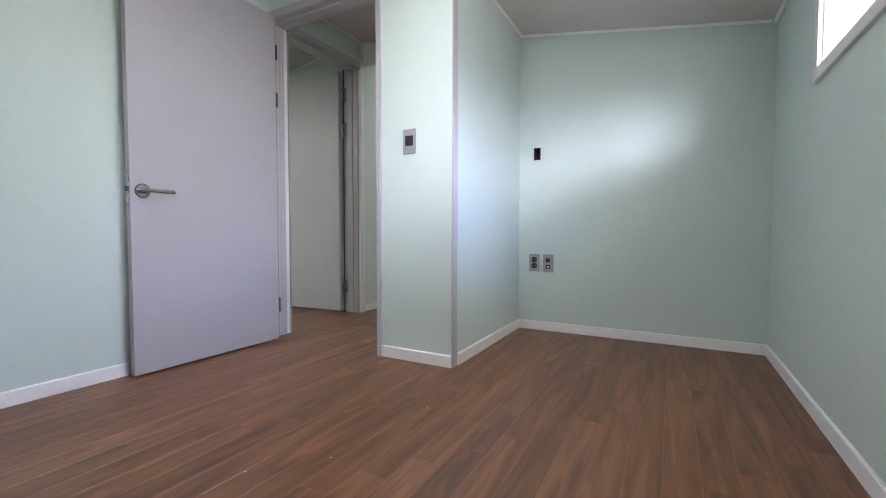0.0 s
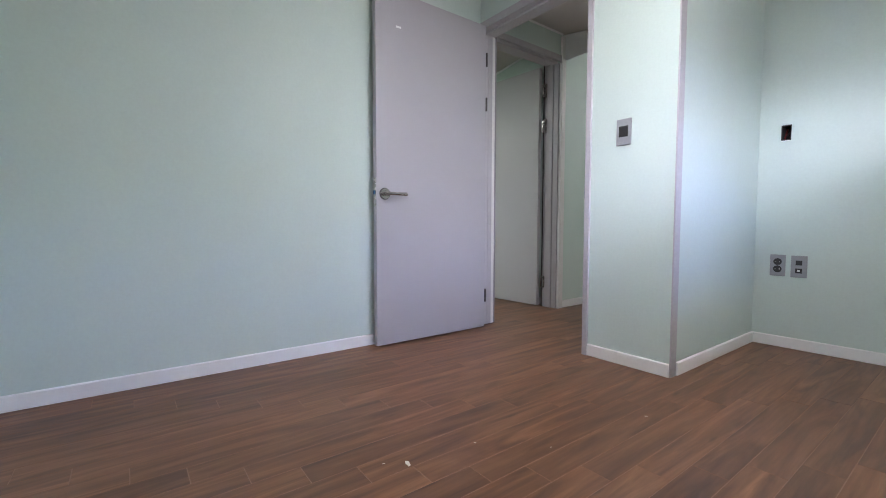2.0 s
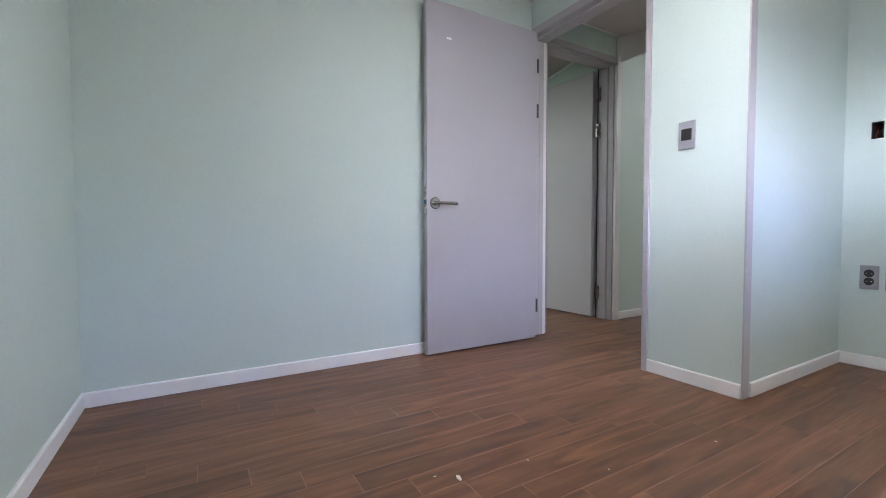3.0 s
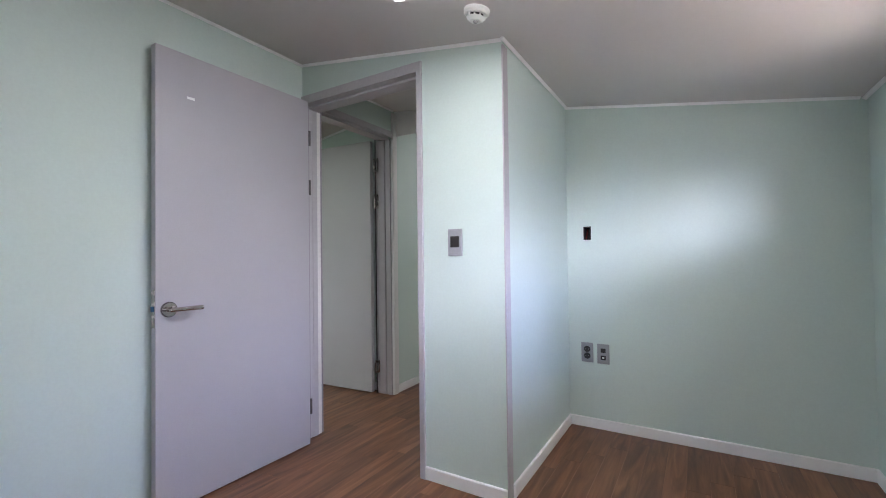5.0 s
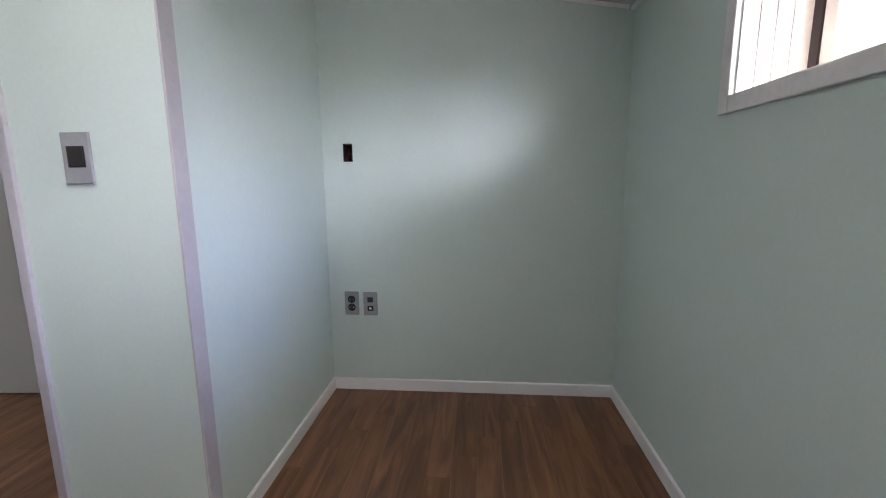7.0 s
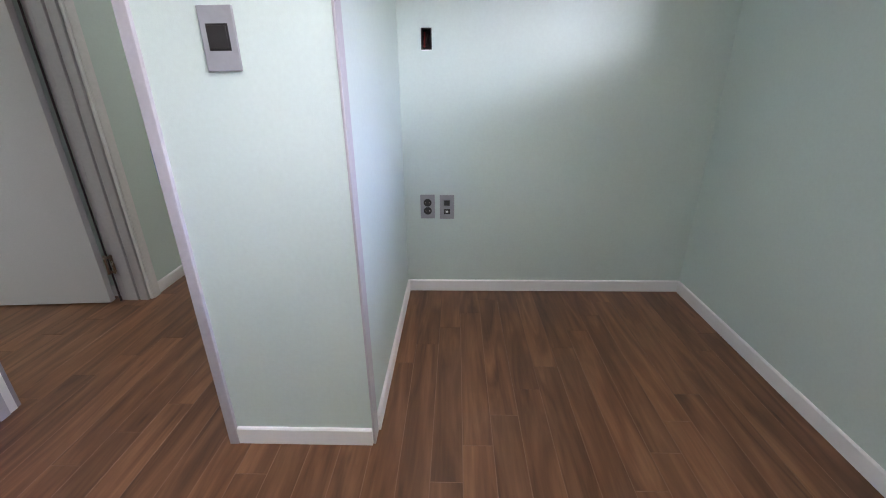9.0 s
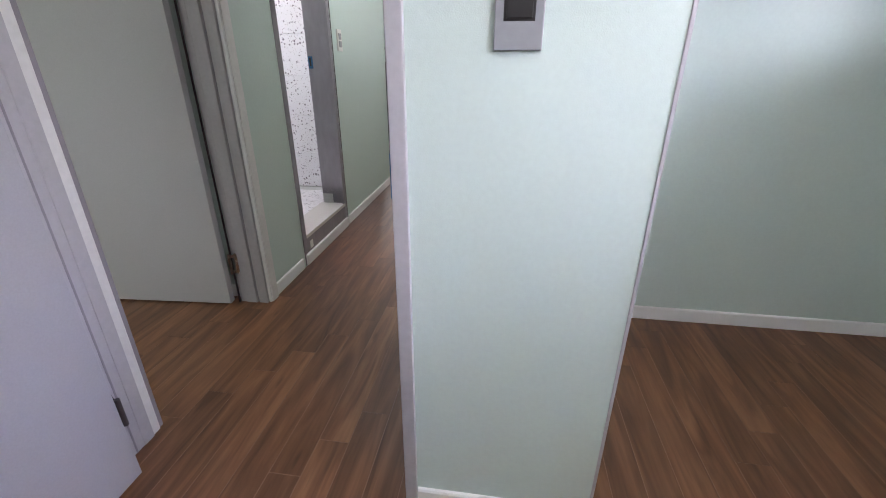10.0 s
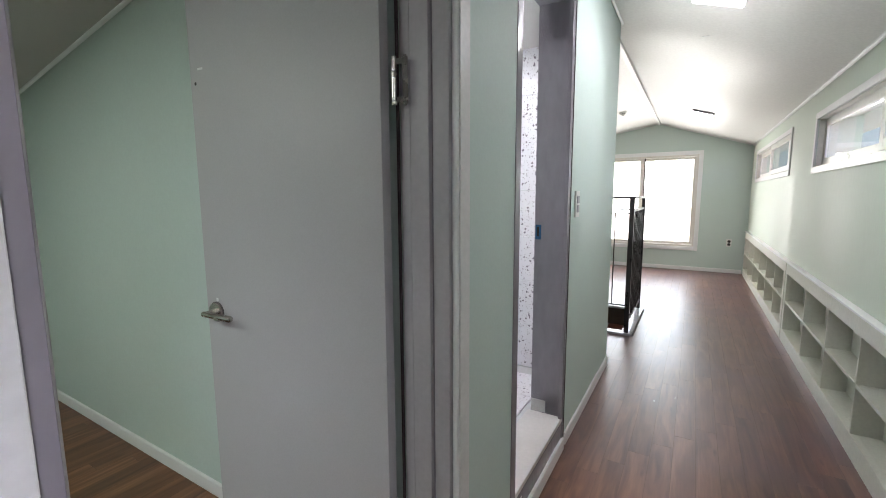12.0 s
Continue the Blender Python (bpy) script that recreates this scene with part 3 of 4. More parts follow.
# Dark strip in place of the gap line beside the leaf.
part("seal", box(X_L - OX - 0.001, X_L - OX + 0.001, -0.038, -0.033, 0.0, 1.972), M_frame_grey, f1, "dark strip drawn for the gap line in the lining")
# The jamb's shaded inner face gets the darker film.
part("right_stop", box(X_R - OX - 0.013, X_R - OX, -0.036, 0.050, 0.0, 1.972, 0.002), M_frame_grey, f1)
part("head_lining", box(-1.8695 - OX, -1.008 - OX, -0.082, 0.069, 1.985, 2.034, 0.002), M_frame, f1)
part("head_stop", box(X_L - OX, X_R - OX, -0.036, 0.050, 1.972, 1.985, 0.002), M_frame, f1)
part("left_casing", box(-1.918 - OX, -1.861 - OX, 0.029, 0.057, 0.0, 2.034, 0.002), M_frame_white, f1, "pale hall-side casing")
# Casing edge in shade, darkened by its material.
part("casing_edge", box(-1.918 - OX, -1.866 - OX, 0.057, 0.074, 0.0, 2.034, 0.001), M_frame_grey, f1, "edge of the casing with its shade put into the colour")
part("right_casing", box(X_R - OX - 0.004, -0.985 - OX, 0.050, 0.084, 0.0, 2.034, 0.003), M_frame, f1)
part("head_casing", box(-1.880 - OX, -0.985 - OX, 0.071, 0.082, 2.0, 2.045, 0.003), M_frame, f1)
part("strike_plate", box(X_R - OX - 0.0022, X_R - OX, -0.080, -0.058, 0.83, 0.912, 0.0005), M_tape, f1, "strike plate under blue tape")
part("strike_hole", box(X_R - OX - 0.0030, X_R - OX - 0.0020, -0.075, -0.064, 0.852, 0.890), M_hole, f1)

# the far door, swung into the side room
ANG = math.degrees(math.atan2(-0.050, -0.725)) + 180
d2 = thing("door_2", (-2.066, 2.560, 0), "grey flush door standing wide open into the side room", "door", kind="structure", turn=ANG)
part("leaf", box(-0.728, -0.018, -0.002, 0.034, 0.010, 2.000, 0.0015), M_door_lobby_lit, d2, "flat grey door leaf")
lever_handle(d2, -0.680, -0.002, 0.872, (0, -1, 0), (1, 0, 0))
hb = part("strike_edge", box(-0.730, -0.726, 0.006, 0.026, 0.79, 0.94, 0.0005), M_hinge, d2)
for z0, z1 in ((1.749, 1.856), (1.460, 1.570), (0.162, 0.262)):
    hinge(d2, 0.012, 0.012, z0, z1, (-0.25, 0.97), (0.97, 0.25))
part("paint_dab", box(-0.679, -0.671, -0.0035, -0.002, 0.907, 0.918), M_trim, d2, "white dab of filler above the rose")
part("sticker", box(-0.690, -0.668, -0.0032, -0.002, 1.628, 1.634), M_trim, d2, "torn white scrap of film")
part("fixing_hole", rod((-0.705, -0.0024, 1.590), (-0.705, 0.0, 1.590), 0.005, 12), M_hole, d2)

f2 = thing("door_frame", (-1.99, 2.24, 0), "lilac-grey stepped door lining of the side room", "door frame", kind="structure")
# Dark strip put where the gap beside the leaf falls into shade.
part("seal", box(-0.0735, -0.069, 0.350, 0.358, 0.0, 2.02), M_gasket, f2, "dark strip for the black gap beside the leaf")
part("north_lining", box(-0.069, -0.040, 0.361, 0.412, 0.0, 2.02, 0.002), M_frame, f2)
part("north_stop", box(-0.038, 0.015, 0.358, 0.412, 0.0, 2.00, 0.002), M_frame, f2)
# Recess between the stops, its shade given by dark film.
part("groove", box(0.015, 0.024, 0.372, 0.412, 0.0, 2.00), M_frame_grey, f2, "groove in the lining with its shade put into the colour")
part("north_stop", box(0.024, 0.068, 0.362, 0.412, 0.0, 2.00, 0.002), M_frame, f2)
part("north_bead", box(0.069, 0.084, 0.372, 0.412, 0.0, 2.00, 0.005), M_trim, f2, "pale rounded edge of the casing")
part("south_lining", box(-0.070, 0.066, -0.377, -0.368, 0.0, 2.02, 0.002), M_frame, f2)
part("head_lining", box(-0.070, 0.052, -0.360, 0.365, 2.012, 2.055, 0.002), M_frame, f2)
part("head_stop", box(-0.005, 0.052, -0.360, 0.365, 2.000, 2.012, 0.002), M_frame, f2)
part("head_casing", box(0.070, 0.082, -0.377, 0.383, 2.012, 2.060, 0.002), M_frame, f2)

# the bath doorway with its raised stone sill
f3 = thing("door_frame", (-1.99, 3.365, 0), "dull grey film-wrapped door lining of the bathroom above a raised sill", "door frame", kind="structure")
part("south_lining", box(-0.085, 0.073, -0.345, -0.300, 0.0, 2.13, 0.002), M_film, f3)
part("north_lining", box(-0.085, 0.074, 0.325, 0.345, 0.0, 2.13, 0.002), M_film, f3)
part("north_bead", box(0.060, 0.076, 0.300, 0.325, 0.17, 2.10, 0.002), M_film, f3)
part("head_lining", box(-0.085, 0.073, -0.300, 0.325, 2.085, 2.13, 0.002), M_film, f3)
part("apron", box(0.045, 0.070, -0.300, 0.325, 0.0, 0.148, 0.002), M_film, f3, "grey board below the sill")
part("sill", box(-0.100, 0.073, -0.300, 0.325, 0.148, 0.170, 0.003), M_sill, f3, "pale stone sill")
sp = part("strike_plate", box(-0.080, -0.052, 0.3225, 0.325, 1.035, 1.105, 0.0005), M_tape, f3, "strike plate under blue masking tape")
part("strike_hole", box(-0.072, -0.062, 0.3210, 0.3230, 1.05, 1.095), M_hole, sp)
part("edge_strip", box(0.0735, 0.0775, 0.345, 0.350, 0.0, 2.13, 0.001), M_gasket, f3, "thin dark strip against the wall")
part("kick_sleeve", box(-0.083, -0.010, 0.3215, 0.325, 0.172, 0.235, 0.001), M_frame_white, f3, "clear wrap round the foot of the lining")
# wrinkled ends of the cling film
for y_, z_, h_ in ((0.3195, 1.93, 0.15), (0.3195, 0.185, 0.09)):
    bm = bmesh.new()
    rows_ = [[bm.verts.new((-0.080 + 0.012 * i_, y_ - 0.0035 * abs(math.sin(i_ * 2.3 + k_ * 1.9)), z_ + h_ * k_ / 6 + 0.006 * math.sin(i_ * 1.7)))
              for i_ in range(12)] for k_ in range(7)]
    for k_ in range(6):
        for i_ in range(11):
            bm.faces.new((rows_[k_][i_], rows_[k_][i_ + 1], rows_[k_ + 1][i_ + 1], rows_[k_ + 1][i_]))
    part("film", bm, M_wrap, f3, "crumpled clear film round the lining", True)
part("loose_tape", box(0.0702, 0.0715, -0.262, -0.225, 0.075, 0.12), M_frame_white, f3, "torn tape end")


# ---- windows ----
def high_window(name, face, span, z, n, depth, label, ribbed=False):
    """A long low sliding window in a wall that faces along x. face: wall plane; n: +1 when outside lies at greater x."""
    y0, y1 = span
    z0, z1 = z
    w = thing(name, (face, (y0 + y1) / 2, z0), label, "window", kind="structure")
    c, h, t = (y1 - y0) / 2, z1 - z0, 0.045
    X = lambda a, b: (min(a * n, b * n), max(a * n, b * n))
    fr = part("window_frame", box(*X(-0.012, 0.004), -c - t, -c, -t, h + t, 0.003), M_frame_white, w, "pale casing round the window")
    part("casing", box(*X(-0.012, 0.004), c, c + t, -t, h + t, 0.003), M_frame_white, w)
    part("casing", box(*X(-0.012, 0.004), -c, c, h, h + t, 0.003), M_frame_white, w)
    part("window_sill", box(*X(-0.012, 0.004), -c, c, -t, 0.0, 0.003), M_frame_white, w)
    # lining of the reveal, with the ribs of the pvc profile
    g = 0.006
    part("reveal", box(*X(0.004, depth), c - g, c, 0, h), M_pvc, w)
    part("reveal", box(*X(0.004, depth), -c, -c + g, 0, h), M_pvc, w)
    part("reveal", box(*X(0.004, depth), -c + g, c - g, h - g, h), M_pvc, w)
    part("reveal", box(*X(0.004, depth), -c + g, c - g, 0, g), M_pvc, w)
    for k in (0.045, 0.085, 0.125):
        if ribbed and k < depth - 0.04:
            part("rib", box(*X(k, k + 0.008), c - g - 0.004, c - g, g, h - g, 0.001), M_pvc, w)
            part("rib", box(*X(k, k + 0.008), -c + g, c - g, h - g - 0.005, h - g, 0.001), M_pvc, w)
    # two sashes on their tracks
    s = 0.042 if ribbed else 0.052

    def sash(nm, a, b, d0, lab):
        x = X(d0, d0 + 0.03)
        so = part(nm, box(*x, a, a + s, g, h - g, 0.003), M_pvc, w, lab)
        part("stile", box(*x, b - s, b, g, h - g, 0.003), M_pvc, so)
        part("rail", box(*x, a + s, b - s, g, g + s, 0.003), M_pvc, so)
        part("rail", box(*x, a + s, b - s, h - g - s, h - g, 0.003), M_pvc, so)
        pane = part("pane", box(*X(d0 + 0.012, d0 + 0.017), a + s - 0.004, b - s + 0.004, g + s - 0.004, h - g - s + 0.004), M_glass, so)
        pane.visible_shadow = False
    return w, sash, c, h, X, g


w1, sash, c, h, X, g = high_window("window_1", EAST, WIN_E[:2], WIN_E[2:], 1, 0.215, "long low window with pale casing under the sloping ceiling", True)
part("seal", box(*X(0.172, 0.200), c - g - 0.030, c - g, g, h - g, 0.001), M_gasket, w1, "dark brown seal strip")
part("seal", box(*X(0.172, 0.200), -c + g, c - g - 0.030, h - g - 0.012, h - g, 0.001), M_gasket, w1)
sash("sash", -0.02, c - g - 0.031, 0.176, "cream sliding sash")
sash("sash", -c + g, 0.03, 0.140, "cream sliding sash")
w2, sash, c, h, X, g = high_window("window_2", HALL_E, WIN_H1[:2], WIN_H1[2:], 1, 0.20, "long low window high on the hall wall")
sash("sash", -0.10, c - g, 0.036, "cream sliding sash")
sash("sash", -c + g, -0.05, -0.011, "cream sliding sash")
w3, sash, c, h, X, g = high_window("window_3", HALL_E, WIN_H2[:2], WIN_H2[2:], 1, 0.20, "long low window high on the hall wall")
sash("sash", -0.10, c - g, 0.036, "cream sliding sash")
sash("sash", -c + g, -0.05, -0.011, "cream sliding sash")

w4 = thing("window_4", (0, HALL_N, 0), "large two-part sliding window in the end wall, full of white daylight", "window", kind="structure")
a0, a1, b0, b1 = WIN_N
part("window_frame", box(a0 - 0.06, a0, -0.014, 0.004, b0 - 0.06, b1 + 0.06, 0.003), M_trim, w4, "pale casing round the window")
part("casing", box(a1, a1 + 0.06, -0.014, 0.004, b0 - 0.06, b1 + 0.06, 0.003), M_trim, w4)
part("casing", box(a0, a1, -0.014, 0.004, b1, b1 + 0.06, 0.003), M_trim, w4)
part("window_sill", box(a0, a1, -0.020, 0.004, b0 - 0.06, b0, 0.003), M_trim, w4)
for nm, q in (("reveal", (a0, a0 + 0.03, 0.004, 0.19, b0, b1)), ("reveal", (a1 - 0.03, a1, 0.004, 0.19, b0, b1)),
              ("reveal", (a0 + 0.03, a1 - 0.03, 0.004, 0.19, b1 - 0.03, b1)), ("reveal", (a0 + 0.03, a1 - 0.03, 0.004, 0.19, b0, b0 + 0.03))):
    part(nm, box(*q, 0.002), M_pvc, w4)


def tall_sash(x0, x1, y0, st):
    s_ = part("sash", box(x0, x0 + st, y0, y0 + 0.035, b0 + 0.03, b1 - 0.03, 0.003), M_pvc, w4, "cream sliding sash")
    part("stile", box(x1 - 0.04, x1, y0, y0 + 0.035, b0 + 0.03, b1 - 0.03, 0.003), M_pvc, s_)
    part("rail", box(x0 + st, x1 - 0.04, y0, y0 + 0.035, b0 + 0.03, b0 + 0.075, 0.003), M_pvc, s_)
    part("rail", box(x0 + st, x1 - 0.04, y0, y0 + 0.035, b1 - 0.07, b1 - 0.03, 0.003), M_pvc, s_)
    p_ = part("pane", box(x0 + st - 0.004, x1 - 0.036, y0 + 0.014, y0 + 0.019, b0 + 0.071, b1 - 0.066), M_glass, s_)
    p_.visible_shadow = False


tall_sash(-2.27, a1 - 0.03, 0.095, 0.05)
tall_sash(a0 + 0.03, -2.20, 0.040, 0.05)
# Solid dark strip standing for the shaded gap beside the front sash.
part("seal", box(-2.198, -2.180, 0.050, 0.090, b0 + 0.03, b1 - 0.03), M_gasket, w4, "dark strip for the gap beside the front sash")


# ---- fittings on the walls ----
def switch_plate(x, y, z, n, label):
    """Square-edged plate 72 x 126 mm with a small square rocker. n: turn about z; the plate faces -y before the turn."""
    t = thing("wall_switch", (x, y, z), label, "light switch", turn=n)
    part("plate", box(-0.037, 0.037, -0.009, 0.0, -0.063, 0.063, 0.002), M_plate, t, "grey plastic cover plate")
    r = part("recess", box(-0.0235, 0.0235, -0.0098, -0.0085, -0.023, 0.029, 0.0004), M_hole, t, "dark square rocker")
    part("rocker", box(-0.0195, 0.0195, -0.0120, -0.0095, -0.019, 0.025, 0.001), M_hole, r)
    return t


switch_plate(-0.829, FRONT, 1.138, 0, "grey switch plate with a dark square rocker on the mint pier")
sw = thing("wall_switch", (HALL_W, 3.84, 1.20), "pale double switch plate on the hall wall by the bathroom", "light switch", turn=90)
part("plate", box(-0.037, 0.037, -0.009, 0.0, -0.063, 0.063, 0.002), M_plate_white, sw)
for k in (-1, 1):
    part("rocker", box(-0.020, 0.020, -0.0125, -0.0085, k * 0.022 - 0.018, k * 0.022 + 0.018, 0.0015), M_plate, sw)


def socket(x, label):
    t = thing("power_socket", (x, BACK, 0.465), label, "socket")
    part("plate", box(-0.0355, 0.0355, -0.008, 0.0, -0.0605, 0.0605, 0.002), M_plate, t, "grey plastic cover plate")
    for k in (-1, 1):
        r = part("outlet", rod((0, -0.0085, k * 0.0205), (0, -0.0075, k * 0.0205), 0.0195, 28), M_hole, t, "round dark outlet")
        for q in (-1, 1):
            part("contact", rod((q * 0.0095, -0.0092, k * 0.0205), (q * 0.0095, -0.0084, k * 0.0205), 0.003, 10), M_hinge, r)
    return t


socket(-0.470, "grey double power socket plate low on the alcove wall")
t = thing("data_socket", (-0.375, BACK, 0.463), "grey data and aerial outlet plate beside the power socket", "socket")
part("plate", box(-0.0355, 0.0355, -0.008, 0.0, -0.0605, 0.0605, 0.002), M_plate, t, "grey plastic cover plate")
part("port", box(-0.014, 0.014, -0.0088, -0.0070, 0.008, 0.034, 0.0005), M_hole, t, "dark data port")
q = part("port", box(-0.015, 0.015, -0.0088, -0.0070, -0.036, -0.010, 0.0005), M_hole, t, "dark aerial port with pale insert")
part("insert", box(-0.006, 0.006, -0.0100, -0.0086, -0.028, -0.018, 0.0008), M_plate_white, q)
t = thing("power_socket", (-0.918, HALL_N, 0.48), "pale double power socket low on the end wall", "socket")
part("plate", box(-0.036, 0.036, -0.008, 0.0, -0.060, 0.060, 0.002), M_plate_white, t)
for k in (-1, 1):
    part("outlet", rod((0, -0.0095, k * 0.024), (0, -0.0075, k * 0.024), 0.021, 24), M_hole, t)

# the open wall box with its loose cable
t = thing("wall_box", (-0.459, BACK + 0.03, 1.2075), "open cut-out in the wallpaper with loose dark wires inside", "wall box")
part("back", box(-0.026, 0.026, 0.050, 0.056, -0.046, 0.046), M_hole, t)
part("side", box(-0.0228, -0.0205, -0.029, 0.050, -0.0423, 0.0423), M_hole, t)
part("side", box(0.0205, 0.0228, -0.029, 0.050, -0.0423, 0.0423), M_hole, t)
part("side", box(-0.0205, 0.0205, -0.029, 0.050, 0.040, 0.0423), M_hole, t)
part("side", box(-0.0205, 0.0205, -0.029, 0.050, -0.0423, -0.040), M_hole, t)
part("wire", rod((-0.012, 0.045, 0.03), (-0.010, -0.01, -0.03), 0.004, 10), M_cable, t, "loose red wire")
part("wire", rod((0.004, 0.045, 0.02), (-0.002, -0.012, -0.02), 0.004, 10), M_hole, t, "loose black wire")
part("paper_edge", box(-0.0215, 0.0205, -0.0312, -0.0302, -0.0455, -0.0425), M_trim, t, "torn white paper edge")


# ---- ceiling fittings ----
def ceiling_lamp(x, y, z, w, l, slope, mat_, label):
    t = new("ceiling_light")
    t.empty_display_size = 0.05
    t.matrix_world = Matrix.Translation((x, y, z)) @ Matrix.Rotation(slope, 4, "Y")
    tagged(t, label, "ceiling light")
    part("housing", box(-w / 2, w / 2, -l / 2, l / 2, -0.022, 0.0, 0.002), M_lamp_case, t, "thin grey metal housing")
    part("diffuser", box(-w / 2 + 0.006, w / 2 - 0.006, -l / 2 + 0.006, l / 2 - 0.006, -0.034, -0.022, 0.003), mat_, t, "glowing white diffuser")
    return t


ceiling_lamp(-0.52, 0.96, rc(-0.52), 0.58, 0.58, math.atan(0.157), M_lamp_room, "square flat ceiling light, lit white, under the sloping ceiling")
ceiling_lamp(-1.375, 4.06, hc(-1.375), 0.24, 0.60, math.atan(0.33), M_lamp_hall, "oblong flat ceiling light, lit white, on the hall slope")
ceiling_lamp(-1.395, 7.98, hc(-1.395), 0.235, 0.60, math.atan(0.33), M_lamp_hall, "oblong flat ceiling light, lit white, on the hall slope")
# Lamp out of view, added to brighten the side room.
ceiling_lamp(-3.6, 1.0, lc(-3.6), 0.50, 0.50, -math.atan(0.145), M_fill_side, "unseen ceiling light added to brighten the side room")
# Unseen lamp, added so that the bathroom behind the doorway is bright.
ceiling_lamp(-2.70, 3.6, 2.16, 0.30, 0.30, 0, M_fill_bath, "unseen ceiling light added to brighten the bathroom")


def smoke_detector(x, y, z, slope, label):
    t = new("smoke_detector")
    t.empty_display_size = 0.05
    t.matrix_world = Matrix.Translation((x, y, z)) @ Matrix.Rotation(slope, 4, "Y")
    tagged(t, label, "smoke detector")
    part("base", rod((0, 0, 0), (0, 0, -0.012), 0.050, 40), M_plate_white, t, smooth=True)
    part("dome", rod((0, 0, -0.012), (0, 0, -0.020), 0.048, 40, radius2=0.043), M_plate_white, t, smooth=True)
    part("cap", rod((0, 0, -0.030), (0, 0, -0.042), 0.036, 40, radius2=0.022), M_plate_white, t, smooth=True)
    part("chamber", rod((0, 0, -0.020), (0, 0, -0.030), 0.030, 32), M_hole, t, "dark sensing chamber")
    for k in range(10):
        a = k * math.tau / 10
        bm = rod((math.cos(a) * 0.037, math.sin(a) * 0.037, -0.020), (math.cos(a) * 0.034, math.sin(a) * 0.034, -0.031), 0.0035, 8)
        part("vane", bm, M_plate_white, t)
    part("sensor_cap", rod((0, 0, -0.042), (0, 0, -0.048), 0.010, 20, radius2=0.007), M_lamp_case, t, smooth=True)
    return t


smoke_detector(-0.575, 1.45, rc(-0.575), math.atan(0.157), "round white smoke detector near the doorway on the slope")
smoke_detector(-2.335, 8.06, hc(-2.335), -math.atan(0.17), "round white smoke detector beyond the ridge")
t = thing("ceiling_nail_plate", (-1.413, 4.944, hc(-1.413) - 0.002), "small white repair patch on the ceiling paper", "patch")
part("plate", box(-0.035, 0.035, -0.006, 0.006, -0.002, 0.0, 0.0005), M_trim, t)


# ---- built-in shelves of the hall ----
def built_in_shelves(y0, y1, dividers, label, LEDGE0):
    t = thing("built_in_shelf", (HALL_E, y0, 0), label, "shelf", group="low built-in shelves along the hall")
    f, bk, L = -0.032, 0.085, y1 - y0
    part("top_rail", box(f, 0.0, 0, L, 0.582, 0.672, 0.002), M_shelf, t)
    part("top_ledge", box(f - 0.009, 0.0, LEDGE0 - y0, L + 0.004, 0.672, 0.684, 0.002), M_trim, t, "thin white ledge")
    part("bottom_rail", box(f, 0.0, 0, L, 0.0, 0.104, 0.002), M_shelf, t)
    part("side_panel", box(f, 0.0, 0, 0.072, 0.104, 0.582, 0.002), M_shelf, t)
    part("side_panel", box(f, 0.0, L - 0.058, L, 0.104, 0.582, 0.002), M_shelf, t)
    part("back_panel", box(bk, bk + 0.012, 0.052, L - 0.052, 0.055, 0.595), M_shelf, t)
    part("bottom_panel", box(0.0, bk, 0.052, L - 0.052, 0.092, 0.104), M_shelf, t)
    part("top_panel", box(0.0, bk, 0.052, L - 0.052, 0.582, 0.597), M_shelf, t)
    part("side_lining", box(0.0, bk, 0.056, 0.072, 0.104, 0.582), M_shelf, t)
    part("side_lining", box(0.0, bk, L - 0.058, L - 0.046, 0.104, 0.582), M_shelf, t)
    ys = [0.072] + [d - y0 for d in dividers] + [L - 0.058]
    for d in ys[1:-1]:
        part("divider", box(f + 0.003, bk, d - 0.009, d + 0.009, 0.104, 0.582, 0.001), M_shelf, t)
    for i in range(len(ys) - 1):
        lo_ = ys[i] + (0.009 if i else 0)
        hi_ = ys[i + 1] - (0.009 if i < len(ys) - 2 else 0)
        part("shelf", box(f + 0.004, bk, lo_, hi_, 0.335, 0.352, 0.001), M_shelf, t)


built_in_shelves(*CUB1, (3.30, 3.82, 4.36, 4.92, 5.50), "cream laminate two-row cubby shelf set low into the mint hall wall", 2.828)
built_in_shelves(*CUB2, (6.80, 7.36, 7.92, 8.48, 9.04), "cream laminate two-row cubby shelf set low into the mint hall wall", 6.262)


# ---- stairwell and its railing ----
t = thing("stair_curb", (0, 0, 0), "pale stone curb round the open stairwell", "curb")
part("curb_east", box(-1.93, -1.832, 5.68, 6.72, -0.006, 0.020, 0.002), M_marble, t)
part("curb_south", box(-3.1, -1.93, 5.68, 5.76, -0.006, 0.020, 0.002), M_marble, t)
part("curb_north", box(-3.1, -1.93, 6.64, 6.72, -0.006, 0.020, 0.002), M_marble, t)
structure("stairwell_wall_south", box(-3.1, -1.93, 5.64, 5.74, -1.6, -0.3), M_ceiling)
structure("stairwell_wall_north", box(-3.1, -1.93, 6.66, 6.76, -1.6, -0.3), M_ceiling)
structure("stairwell_wall_east", box(-1.93, -1.83, 5.64, 6.76, -1.6, -0.3), M_ceiling)
structure("stairwell_bottom", box(-3.2, -1.83, 5.64, 6.76, -1.75, -1.6), M_step)
structure("stairwell_wall_west", box(-3.2, -3.1, 5.64, 6.76, -1.6, -0.3), M_ceiling)
t = thing("staircase", (-1.93, 6.2, 0), "red-brown wooden stairs with pale nosings going down", "staircase")
